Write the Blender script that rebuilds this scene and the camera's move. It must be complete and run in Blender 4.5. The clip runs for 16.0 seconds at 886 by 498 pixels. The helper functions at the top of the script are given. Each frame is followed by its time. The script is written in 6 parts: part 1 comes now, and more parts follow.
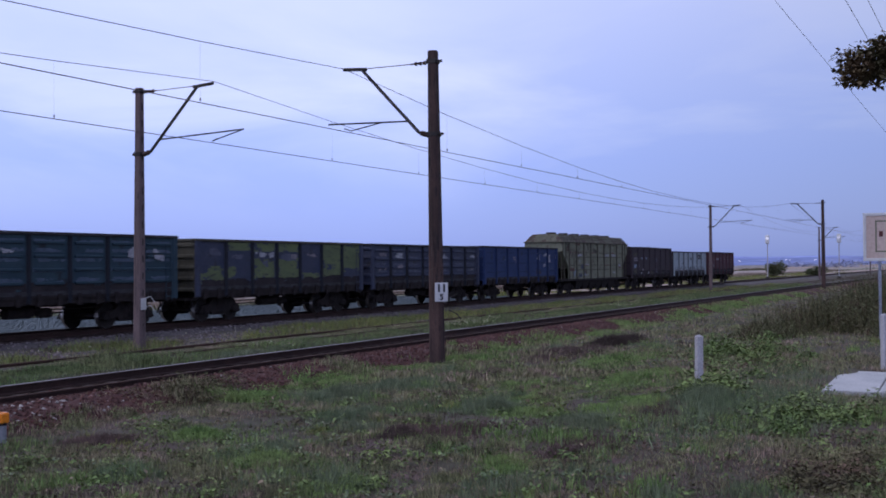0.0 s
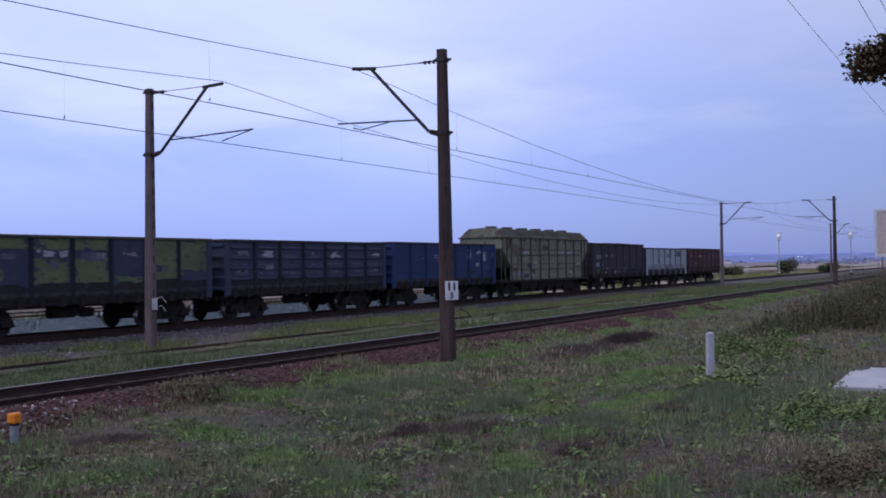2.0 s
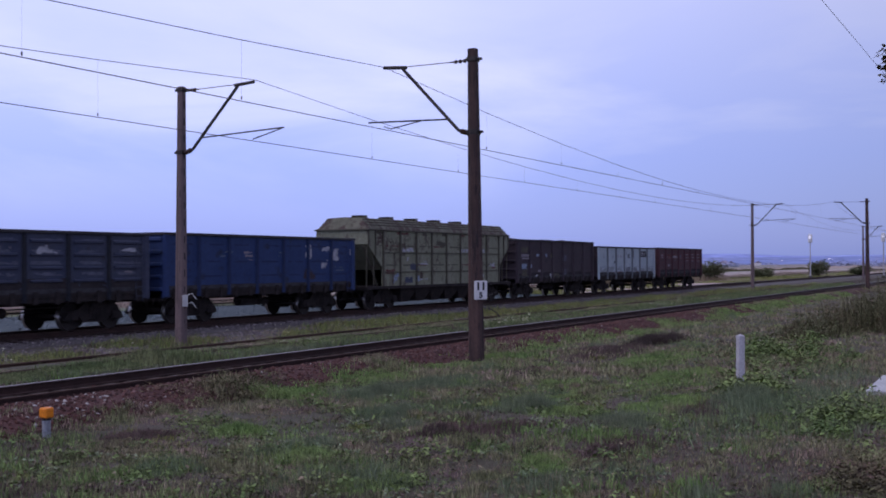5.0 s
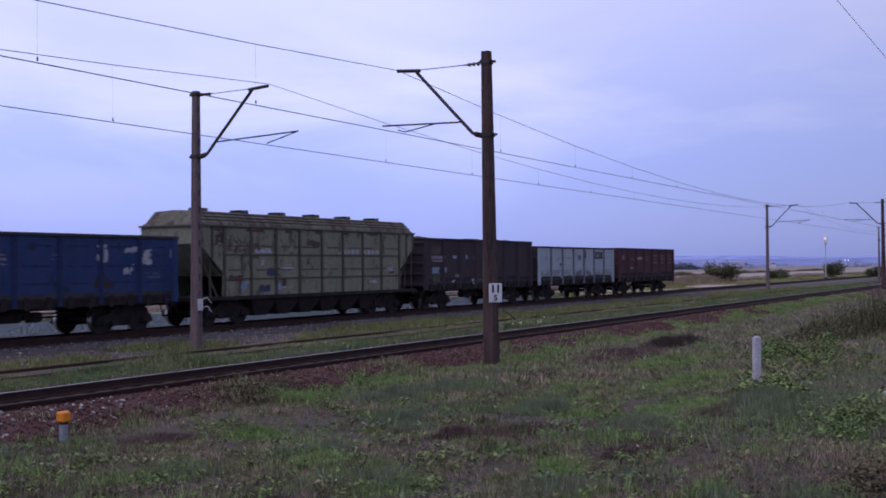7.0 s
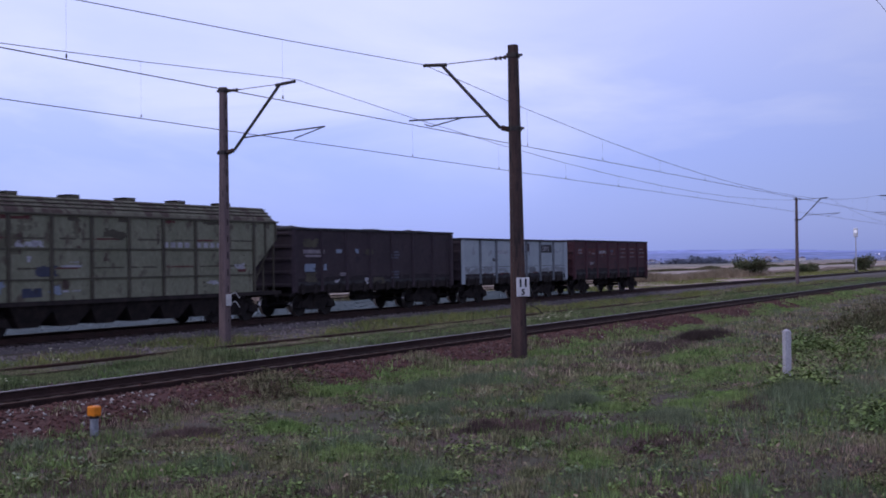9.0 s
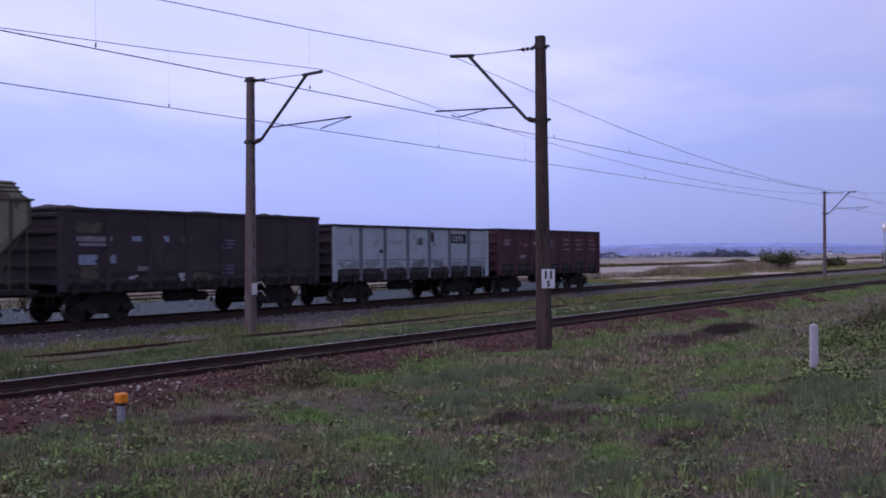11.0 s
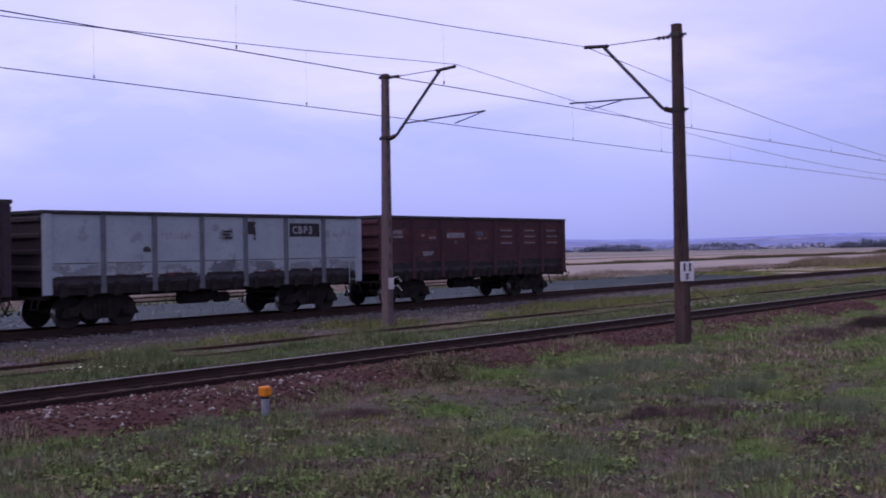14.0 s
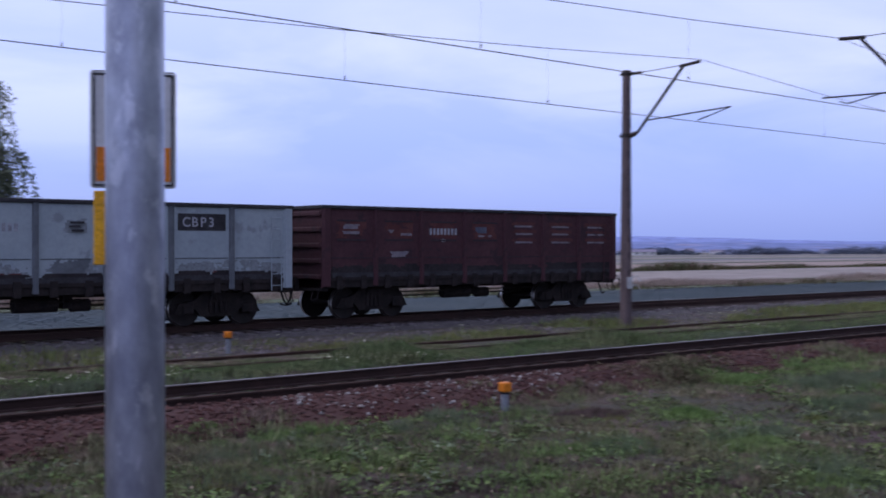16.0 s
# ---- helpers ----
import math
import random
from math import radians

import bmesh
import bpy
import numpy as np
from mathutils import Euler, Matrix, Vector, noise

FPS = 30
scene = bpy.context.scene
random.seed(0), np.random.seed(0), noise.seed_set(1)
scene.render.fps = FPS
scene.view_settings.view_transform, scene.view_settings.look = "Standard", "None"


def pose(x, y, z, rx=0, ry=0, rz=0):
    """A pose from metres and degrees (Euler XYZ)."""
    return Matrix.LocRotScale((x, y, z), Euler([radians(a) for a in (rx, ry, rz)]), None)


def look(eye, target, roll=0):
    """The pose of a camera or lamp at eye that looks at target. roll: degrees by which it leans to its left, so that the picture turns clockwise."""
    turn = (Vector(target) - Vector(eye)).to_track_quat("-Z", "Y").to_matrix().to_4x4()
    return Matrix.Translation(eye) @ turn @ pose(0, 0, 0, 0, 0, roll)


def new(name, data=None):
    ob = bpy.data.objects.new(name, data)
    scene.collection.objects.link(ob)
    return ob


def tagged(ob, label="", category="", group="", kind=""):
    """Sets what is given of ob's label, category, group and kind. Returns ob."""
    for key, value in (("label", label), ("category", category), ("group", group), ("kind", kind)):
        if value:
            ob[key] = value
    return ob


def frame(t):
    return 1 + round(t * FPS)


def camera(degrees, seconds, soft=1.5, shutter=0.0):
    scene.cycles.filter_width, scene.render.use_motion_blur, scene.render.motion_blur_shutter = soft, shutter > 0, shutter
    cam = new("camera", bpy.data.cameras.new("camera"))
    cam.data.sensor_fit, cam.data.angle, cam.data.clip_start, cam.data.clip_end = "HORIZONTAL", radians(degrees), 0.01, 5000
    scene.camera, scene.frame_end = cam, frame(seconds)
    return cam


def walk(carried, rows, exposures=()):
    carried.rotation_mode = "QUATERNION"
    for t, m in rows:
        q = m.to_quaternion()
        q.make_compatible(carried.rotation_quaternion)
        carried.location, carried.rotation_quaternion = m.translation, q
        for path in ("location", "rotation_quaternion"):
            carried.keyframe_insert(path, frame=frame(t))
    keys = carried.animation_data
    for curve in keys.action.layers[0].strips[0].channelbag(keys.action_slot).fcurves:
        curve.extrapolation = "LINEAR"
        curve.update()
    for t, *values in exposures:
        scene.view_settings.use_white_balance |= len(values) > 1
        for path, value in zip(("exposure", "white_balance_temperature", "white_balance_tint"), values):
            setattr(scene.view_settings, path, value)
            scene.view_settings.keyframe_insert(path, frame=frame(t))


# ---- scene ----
# x runs along the tracks, y away from the road, z = 0 at the rail heads
cam = camera(42.2, 16.0, soft=1.8, shutter=0.5)
ROWS = [
    (0.0, -0.0, -0.0, 2.132, -64.055, 0.848, 0.469),
    (0.5, -0.006, -0.007, 2.128, -63.972, 0.922, 0.482),
    (1.0, -0.007, -0.008, 2.117, -63.844, 0.971, 0.464),
    (1.5, -0.007, -0.007, 2.12, -63.724, 0.894, 0.665),
    (2.0, 0.004, -0.012, 2.122, -63.521, 0.799, 0.803),
    (2.5, 0.008, -0.007, 2.118, -63.043, 0.796, 0.852),
    (3.0, -0.001, -0.014, 2.112, -62.809, 0.804, 0.781),
    (5.5, -0.005, 0.015, 2.131, -61.928, 0.771, 0.328),
    (6.0, -0.009, 0.021, 2.129, -61.639, 0.897, 0.528),
    (6.5, -0.007, 0.021, 2.127, -61.441, 0.961, 0.403),
    (7.0, -0.007, 0.026, 2.127, -61.414, 0.92, 0.56),
    (7.5, 0.005, 0.034, 2.111, -61.174, 0.866, 0.499),
    (8.0, 0.016, 0.04, 2.109, -60.549, 0.809, 0.656),
    (10.5, -0.003, 0.047, 2.114, -59.465, 0.457, 0.537),
    (11.0, 0.002, 0.055, 2.113, -58.827, 0.243, 0.301),
    (11.5, 0.01, 0.065, 2.118, -58.315, 0.136, 0.402),
    (12.0, 0.01, 0.068, 2.113, -57.565, 0.107, 0.391),
    (12.5, 0.005, 0.07, 2.112, -56.613, 0.076, 0.556),
    (13.0, 0.019, 0.092, 2.114, -55.198, 0.057, 0.675),
    (13.5, 0.023, 0.111, 2.112, -54.211, 0.014, 0.757),
    (14.0, 0.014, 0.118, 2.12, -52.173, -0.006, 0.864),
    (14.5, 0.008, 0.129, 2.111, -50.435, 0.082, 0.994),
    (15.0, 0.011, 0.138, 2.109, -47.538, 0.165, 0.876),
    (15.5, -0.006, 0.158, 2.102, -44.868, 0.151, 0.33),
    (16.0, -0.028, 0.204, 2.115, -40.474, -0.012, 0.05),
]
EXPO = [
    (0, 0.0, 6400, 8.0),
    (0.5, 0.0, 6400, 5.2),
    (1, 0.0, 6400, 5.2),
    (1.5, 0.0, 6400, 8.0),
    (2, 0.0, 6400, 8.0),
    (2.5, 0.0, 6400, 8.0),
    (3, 0.0, 6400, 8.0),
    (5.5, 0.0, 6550, 15.0),
    (6, 0.0, 6490, 12.2),
    (6.5, 0.0, 6520, 13.6),
    (7, 0.0, 6580, 16.4),
    (7.5, 0.0, 6520, 13.6),
    (8, 0.0, 6520, 13.6),
    (10.5, 0.0, 6460, 10.8),
    (11, 0.0, 6640, 19.2),
    (11.5, 0.0, 6580, 16.4),
    (12, 0.0, 6520, 13.6),
    (12.5, 0.0, 6760, 24.8),
    (13, 0.0, 6700, 22.0),
    (13.5, 0.0, 6580, 16.4),
    (14, 0.0, 6820, 27.6),
    (14.5, 0.0, 6940, 33.2),
    (15, 0.0, 6790, 26.2),
    (15.2, 0.05, 7180, 44.4),
    (15.5, 0.05, 7240, 47.2),
    (15.7, 0.05, 7000, 36.0),
    (16, 0.0, 6400, 8.0),
]
walk(cam, [(t, pose(x, y, z, 90 + pitch, roll, yaw)) for t, x, y, z, yaw, pitch, roll in ROWS], EXPO)


# ---- world and sun ----
def make_world():
    w = bpy.data.worlds.new("dusk_sky")
    scene.world = w
    w.use_nodes = True
    nt = w.node_tree
    N, K = nt.nodes, nt.links
    N.clear()
    out, bg = N.new("ShaderNodeOutputWorld"), N.new("ShaderNodeBackground")
    tc = N.new("ShaderNodeTexCoord")
    sky = N.new("ShaderNodeTexSky")
    sky.sky_type, sky.sun_disc = "NISHITA", False
    sky.sun_elevation, sky.sun_rotation = radians(50), radians(-30)
    sep = N.new("ShaderNodeSeparateXYZ")
    K.new(tc.outputs["Generated"], sep.inputs[0])
    # height ramp of the overcast
    ramp = N.new("ShaderNodeValToRGB")
    e = ramp.color_ramp.elements
    e[0].position, e[0].color = 0.0, (0.232, 0.323, 0.85, 1)
    e[1].position, e[1].color = 0.24, (0.66, 0.71, 1.18, 1)
    m = e.new(0.09)
    m.color = (0.34, 0.433, 1.03, 1)
    K.new(sep.outputs["Z"], ramp.inputs[0])
    # broad fall of brightness along the line
    dot = N.new("ShaderNodeVectorMath")
    dot.operation = "DOT_PRODUCT"
    K.new(tc.outputs["Generated"], dot.inputs[0])
    dot.inputs[1].default_value = (-0.66, 0.75, 0.0)
    fall = N.new("ShaderNodeMapRange")
    fall.inputs["From Min"].default_value, fall.inputs["From Max"].default_value = -0.95, -0.2
    fall.inputs["To Min"].default_value, fall.inputs["To Max"].default_value = 0.33, 1.01
    K.new(dot.outputs["Value"], fall.inputs["Value"])
    # cloud
    mp = N.new("ShaderNodeMapping")
    mp.inputs["Scale"].default_value = (2.2, 2.2, 7.5)
    mp.inputs["Rotation"].default_value = (0.12, 0.05, 0.4)
    K.new(tc.outputs["Generated"], mp.inputs[0])
    nz = N.new("ShaderNodeTexNoise")
    nz.inputs["Scale"].default_value, nz.inputs["Detail"].default_value, nz.inputs["Roughness"].default_value = 1.5, 7, 0.52
    nz.inputs["Distortion"].default_value = 0.4
    K.new(mp.outputs[0], nz.inputs["Vector"])
    cr = N.new("ShaderNodeMapRange")
    cr.inputs["From Min"].default_value, cr.inputs["From Max"].default_value = 0.44, 0.66
    cr.inputs["To Min"].default_value, cr.inputs["To Max"].default_value = 0.0, 0.95
    K.new(nz.outputs[0], cr.inputs["Value"])
    cloud = N.new("ShaderNodeMix")
    cloud.data_type = "RGBA"
    cloud.inputs[7].default_value = (0.70, 0.74, 1.14, 1)
    low = N.new("ShaderNodeMapRange")
    low.interpolation_type = "SMOOTHSTEP"
    low.inputs["From Min"].default_value, low.inputs["From Max"].default_value = 0.02, 0.17
    K.new(sep.outputs["Z"], low.inputs["Value"])
    fade = N.new("ShaderNodeMath")
    fade.operation = "MULTIPLY"
    K.new(cr.outputs[0], fade.inputs[0])
    K.new(low.outputs[0], fade.inputs[1])
    K.new(fade.outputs[0], cloud.inputs[0])
    K.new(ramp.outputs[0], cloud.inputs[6])
    mul = N.new("ShaderNodeMix")
    mul.data_type, mul.blend_type = "RGBA", "MULTIPLY"
    mul.inputs[0].default_value = 1.0
    K.new(cloud.outputs[2], mul.inputs[6])
    K.new(fall.outputs[0], mul.inputs[7])
    add = N.new("ShaderNodeMix")
    add.data_type, add.blend_type = "RGBA", "ADD"
    add.inputs[0].default_value = 0.03
    K.new(mul.outputs[2], add.inputs[6])
    K.new(sky.outputs[0], add.inputs[7])
    K.new(add.outputs[2], bg.inputs[0])
    bg.inputs[1].default_value = 0.92
    K.new(bg.outputs[0], out.inputs[0])


make_world()
sun = new("sun", bpy.data.lights.new("sun", "SUN"))
sun.data.energy, sun.data.angle, sun.data.color = 0.6, radians(50), (1.0, 0.93, 0.8)
sun.matrix_world = look((-40, 75, 110), (20, 15, 0))


# ---- materials ----
def surf(name, a, b, scale=3.0, fine=40.0, rough=0.85, metal=0.0, bump=0.3, island=0.0, spot=None, spots=0.55, obj=0.0, glow=0.0, stretch=(1, 1, 1), grain=1.0, spec=0.22):
    """Two tones mixed by a broad and a fine noise, with relief; spot: a third tone in blotches; island, obj: spread per piece."""
    m = bpy.data.materials.new(name)
    m.use_nodes = True
    N, K = m.node_tree.nodes, m.node_tree.links
    p = N["Principled BSDF"]
    p.inputs["Roughness"].default_value, p.inputs["Metallic"].default_value, p.inputs["Specular IOR Level"].default_value = rough, metal, spec
    tc = N.new("ShaderNodeTexCoord")
    mp = N.new("ShaderNodeMapping")
    mp.inputs["Scale"].default_value = stretch
    K.new(tc.outputs["Object"], mp.inputs[0])

    def noise_of(s, d=5):
        n = N.new("ShaderNodeTexNoise")
        n.inputs["Scale"].default_value, n.inputs["Detail"].default_value, n.inputs["Roughness"].default_value = s, d, 0.6
        K.new(mp.outputs[0], n.inputs["Vector"])
        return n

    def ramp_of(src, lo, hi):
        r = N.new("ShaderNodeMapRange")
        r.inputs["From Min"].default_value, r.inputs["From Max"].default_value = lo, hi
        K.new(src, r.inputs["Value"])
        return r.outputs[0]

    def mixed(f, x, y, mode="MIX"):
        q = N.new("ShaderNodeMix")
        q.data_type, q.blend_type = "RGBA", mode
        for k, v in ((0, f), (6, x), (7, y)):
            if isinstance(v, (tuple, float, int)):
                q.inputs[k].default_value = (*v, 1) if isinstance(v, tuple) else v
            else:
                K.new(v, q.inputs[k])
        return q.outputs[2]

    big, small = noise_of(scale), noise_of(fine, 4)
    col = mixed(ramp_of(big.outputs[0], 0.35, 0.65), a, b)
    if spot:
        third = noise_of(scale * 2.3, 6)
        col = mixed(ramp_of(third.outputs[0], spots, spots + 0.07), col, spot)
    g = N.new("ShaderNodeMapRange")
    g.inputs["From Min"].default_value, g.inputs["From Max"].default_value = 0.3, 0.7
    g.inputs["To Min"].default_value, g.inputs["To Max"].default_value = 1 - 0.28 * grain, 1 + 0.25 * grain
    K.new(small.outputs[0], g.inputs["Value"])
    col = mixed(1.0, col, g.outputs[0], "MULTIPLY")
    for amount, node, out in ((island, "ShaderNodeNewGeometry", "Random Per Island"), (obj, "ShaderNodeObjectInfo", "Random")):
        if amount:
            r = N.new("ShaderNodeMapRange")
            r.inputs["To Min"].default_value, r.inputs["To Max"].default_value = 1 - amount, 1 + amount
            K.new(N.new(node).outputs[out], r.inputs["Value"])
            col = mixed(1.0, col, r.outputs[0], "MULTIPLY")
    K.new(col, p.inputs["Base Color"])
    if bump:
        bp = N.new("ShaderNodeBump")
        bp.inputs["Strength"].default_value, bp.inputs["Distance"].default_value = bump, 0.02
        K.new(small.outputs[0], bp.inputs["Height"])
        K.new(bp.outputs[0], p.inputs["Normal"])
    if glow:
        p.inputs["Emission Color"].default_value, p.inputs["Emission Strength"].default_value = (*a, 1), glow
    return m


M = {}
M["ground"] = surf("grassy_soil", (0.060, 0.057, 0.034), (0.080, 0.066, 0.046), 0.35, 9, 0.95, bump=0.8, spot=(0.092, 0.062, 0.052), spots=0.54)
M["field"] = surf("stubble_field", (0.34, 0.275, 0.24), (0.28, 0.24, 0.20), 0.02, 0.4, 0.95, bump=0.1)
M["meadow"] = surf("meadow_strip", (0.13, 0.155, 0.09), (0.18, 0.185, 0.12), 0.03, 0.5, 0.95, bump=0.1)
M["plough"] = surf("ploughed_strip", (0.19, 0.175, 0.19), (0.23, 0.20, 0.19), 0.02, 0.4, 0.95, bump=0.1)
M["cabbage"] = surf("cabbage_leaf", (0.135, 0.165, 0.175), (0.16, 0.185, 0.19), 0.15, 6, 0.9, bump=0.05, island=0.05, grain=0.15, spec=0.05)
M["grass"] = surf("grass_blade", (0.166, 0.187, 0.082), (0.262, 0.225, 0.134), 0.6, 5.5, 0.8, bump=0, island=0.6, spot=(0.28, 0.205, 0.158), spots=0.53, grain=2.1)
M["lush"] = surf("lush_grass", (0.150, 0.238, 0.068), (0.222, 0.284, 0.098), 0.8, 5, 0.7, bump=0, island=0.5, grain=1.8)
M["dry"] = surf("dry_stalk", (0.27, 0.215, 0.14), (0.19, 0.14, 0.09), 0.6, 3, 0.85, bump=0, island=0.4)
M["leaf"] = surf("weed_leaf", (0.098, 0.150, 0.047), (0.160, 0.198, 0.066), 0.9, 4, 0.75, bump=0, island=0.5, spec=0.1, grain=1.9)
M["tallweed"] = surf("tall_weed", (0.078, 0.092, 0.038), (0.126, 0.100, 0.058), 0.45, 3, 0.85, bump=0, island=0.55, spot=(0.125, 0.078, 0.058), spots=0.55, spec=0.1, grain=1.8)
M["yellowweed"] = surf("yellow_weed", (0.225, 0.220, 0.070), (0.135, 0.165, 0.052), 0.5, 4, 0.8, bump=0, island=0.55, grain=2.0)
M["fresh"] = surf("fresh_pale_grass", (0.112, 0.160, 0.060), (0.182, 0.192, 0.090), 0.7, 5, 0.8, bump=0, island=0.6, grain=2.0)
M["straw"] = surf("pinkish_straw", (0.36, 0.27, 0.225), (0.27, 0.205, 0.165), 0.3, 3, 0.9, bump=0, island=0.4)
M["stone_pink"] = surf("pinkish_stone", (0.10, 0.05, 0.045), (0.16, 0.10, 0.092), 3.0, 30, 0.85, island=0.5)
M["dead"] = surf("dead_weed", (0.150, 0.098, 0.084), (0.102, 0.072, 0.063), 0.7, 5, 0.85, bump=0, island=0.5, grain=1.8)
M["dim"] = surf("dark_soft_grass", (0.130, 0.174, 0.090), (0.188, 0.207, 0.125), 0.6, 4, 0.85, bump=0, island=0.4, grain=1.4)
M["mauve"] = surf("greyed_lettering", (0.115, 0.12, 0.155), (0.075, 0.08, 0.11), 3, 20, 0.8, bump=0, grain=0.6)
M["flower"] = surf("pale_flower", (0.62, 0.60, 0.42), (0.5, 0.48, 0.3), 2, 8, 0.8, bump=0, island=0.3)
M["ballast_red"] = surf("rusty_ballast", (0.058, 0.021, 0.017), (0.08, 0.038, 0.031), 1.0, 16, 0.9, bump=0.9)
M["stone_red"] = surf("rusty_stone", (0.066, 0.025, 0.020), (0.10, 0.05, 0.041), 2.0, 30, 0.85, island=0.6)
M["stone_pale"] = surf("pale_stone", (0.34, 0.31, 0.28), (0.26, 0.24, 0.22), 4, 30, 0.85, island=0.4)
M["ballast_grey"] = surf("grey_ballast", (0.080, 0.070, 0.066), (0.115, 0.10, 0.092), 0.8, 14, 0.9, bump=0.9)
M["stone_grey"] = surf("grey_stone", (0.115, 0.096, 0.098), (0.180, 0.150, 0.150), 2.0, 30, 0.85, island=0.55)
M["rail"] = surf("rusty_rail", (0.052, 0.028, 0.023), (0.034, 0.020, 0.017), 2.0, 40, 0.8, 0.1, bump=0.2)
M["rail_brown"] = surf("brown_rusted_rail", (0.080, 0.044, 0.031), (0.050, 0.029, 0.021), 2.0, 30, 0.9, bump=0.3)
M["railhead"] = surf("worn_rail_head", (0.34, 0.30, 0.28), (0.19, 0.165, 0.155), 1.5, 50, 0.55, 0.6, bump=0.1)
M["sleeper"] = surf("oily_sleeper", (0.05, 0.036, 0.03), (0.075, 0.055, 0.045), 2, 30, 0.85, obj=0.25)
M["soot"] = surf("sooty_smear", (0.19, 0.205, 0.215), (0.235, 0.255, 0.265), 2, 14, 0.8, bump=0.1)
# dark grey posts, with the shadow along their sides painted in as well
M["greypost"] = surf("dark_grey_post_paint_and_shade", (0.105, 0.115, 0.125), (0.150, 0.160, 0.170), 1.5, 9, 0.7, bump=0.1, grain=0.5)
# darker concrete, holding the shade inside the mast recesses
M["mastrecess"] = surf("recess_shade_concrete", (0.040, 0.031, 0.030), (0.055, 0.042, 0.040), 2, 25, 0.9, bump=0.3)
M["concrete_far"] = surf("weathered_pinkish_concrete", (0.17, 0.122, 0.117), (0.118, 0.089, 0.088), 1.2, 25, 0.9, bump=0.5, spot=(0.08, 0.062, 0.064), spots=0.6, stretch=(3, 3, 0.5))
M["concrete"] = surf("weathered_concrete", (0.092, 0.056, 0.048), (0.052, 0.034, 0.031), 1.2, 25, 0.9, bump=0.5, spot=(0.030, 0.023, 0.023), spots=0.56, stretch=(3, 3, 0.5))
M["slab"] = surf("pale_concrete", (0.46, 0.45, 0.43), (0.36, 0.36, 0.35), 1.0, 30, 0.9, bump=0.4)
M["whitepaint"] = surf("whitewashed_post", (0.44, 0.42, 0.43), (0.35, 0.335, 0.35), 2.5, 30, 0.8, bump=0.2)
M["steel"] = surf("dark_steel", (0.035, 0.032, 0.032), (0.055, 0.045, 0.04), 3, 40, 0.6, 0.4, bump=0.2)
M["wire"] = surf("copper_wire", (0.07, 0.055, 0.05), (0.09, 0.07, 0.06), 3, 40, 0.55, 0.5, bump=0)
M["porcelain"] = surf("brown_porcelain", (0.05, 0.03, 0.025), (0.07, 0.04, 0.03), 3, 40, 0.25, bump=0)
M["signwhite"] = surf("sign_white", (0.62, 0.61, 0.60), (0.55, 0.54, 0.53), 3, 30, 0.5, bump=0, grain=0.25)
M["black"] = surf("black_paint", (0.02, 0.02, 0.022), (0.03, 0.03, 0.03), 3, 30, 0.6, bump=0)
M["orange"] = surf("orange_paint", (0.72, 0.22, 0.015), (0.6, 0.17, 0.015), 4, 40, 0.5, bump=0.1)
M["yellow"] = surf("yellow_paint", (0.74, 0.38, 0.02), (0.66, 0.32, 0.02), 3, 40, 0.5, bump=0.1)
M["galv"] = surf("galvanised_steel", (0.46, 0.47, 0.52), (0.27, 0.28, 0.33), 7, 30, 0.36, 0.8, bump=0.1, spot=(0.52, 0.525, 0.57), spots=0.55, grain=0.6, stretch=(1, 1, 0.5))
M["under"] = surf("grimy_underframe", (0.020, 0.017, 0.0165), (0.037, 0.029, 0.027), 3, 30, 0.9, bump=0.3, spec=0.15)
M["wheel"] = surf("wheel_steel", (0.022, 0.0185, 0.018), (0.034, 0.027, 0.025), 3, 40, 0.7, bump=0.1, spec=0.2)
M["tread"] = surf("bright_wheel_tread", (0.5, 0.48, 0.46), (0.4, 0.38, 0.36), 3, 40, 0.35, 0.9, bump=0)
M["coal"] = surf("coal_load", (0.02, 0.02, 0.022), (0.035, 0.033, 0.034), 2, 14, 0.8, bump=0.9)
M["teal"] = surf("teal_wagon_paint", (0.023, 0.046, 0.064), (0.033, 0.06, 0.074), 0.7, 9, 0.6, bump=0.1, spot=(0.022, 0.027, 0.032), spots=0.6, grain=0.4)
M["patch"] = surf("patched_green_paint", (0.135, 0.160, 0.072), (0.098, 0.120, 0.062), 0.9, 9, 0.7, bump=0.1, spot=(0.062, 0.068, 0.052), spots=0.58, grain=0.6, stretch=(1, 1, 2.5))
M["slate"] = surf("slate_wagon_paint", (0.036, 0.043, 0.074), (0.054, 0.058, 0.084), 0.8, 9, 0.65, bump=0.1, spot=(0.038, 0.036, 0.043), spots=0.6, grain=0.6)
M["blue"] = surf("blue_wagon_paint", (0.0175, 0.035, 0.102), (0.025, 0.043, 0.115), 0.7, 9, 0.6, bump=0.1, spot=(0.019, 0.027, 0.055), spots=0.6, grain=0.5)
M["hopper"] = surf("olive_cream_paint", (0.158, 0.162, 0.108), (0.205, 0.208, 0.144), 0.9, 8, 0.75, bump=0.1, spot=(0.105, 0.090, 0.066), spots=0.57, grain=0.8, stretch=(1.3, 1.3, 0.7))
M["bluepost"] = surf("grimy_blue_post_paint", (0.013, 0.024, 0.066), (0.019, 0.030, 0.074), 0.8, 9, 0.65, bump=0.1, grain=0.5)
M["hopperroof"] = surf("rust_streaked_roof_paint", (0.105, 0.100, 0.068), (0.145, 0.140, 0.098), 0.8, 8, 0.8, bump=0.1, spot=(0.068, 0.046, 0.038), spots=0.49, grain=0.8, stretch=(1.4, 0.6, 0.6))
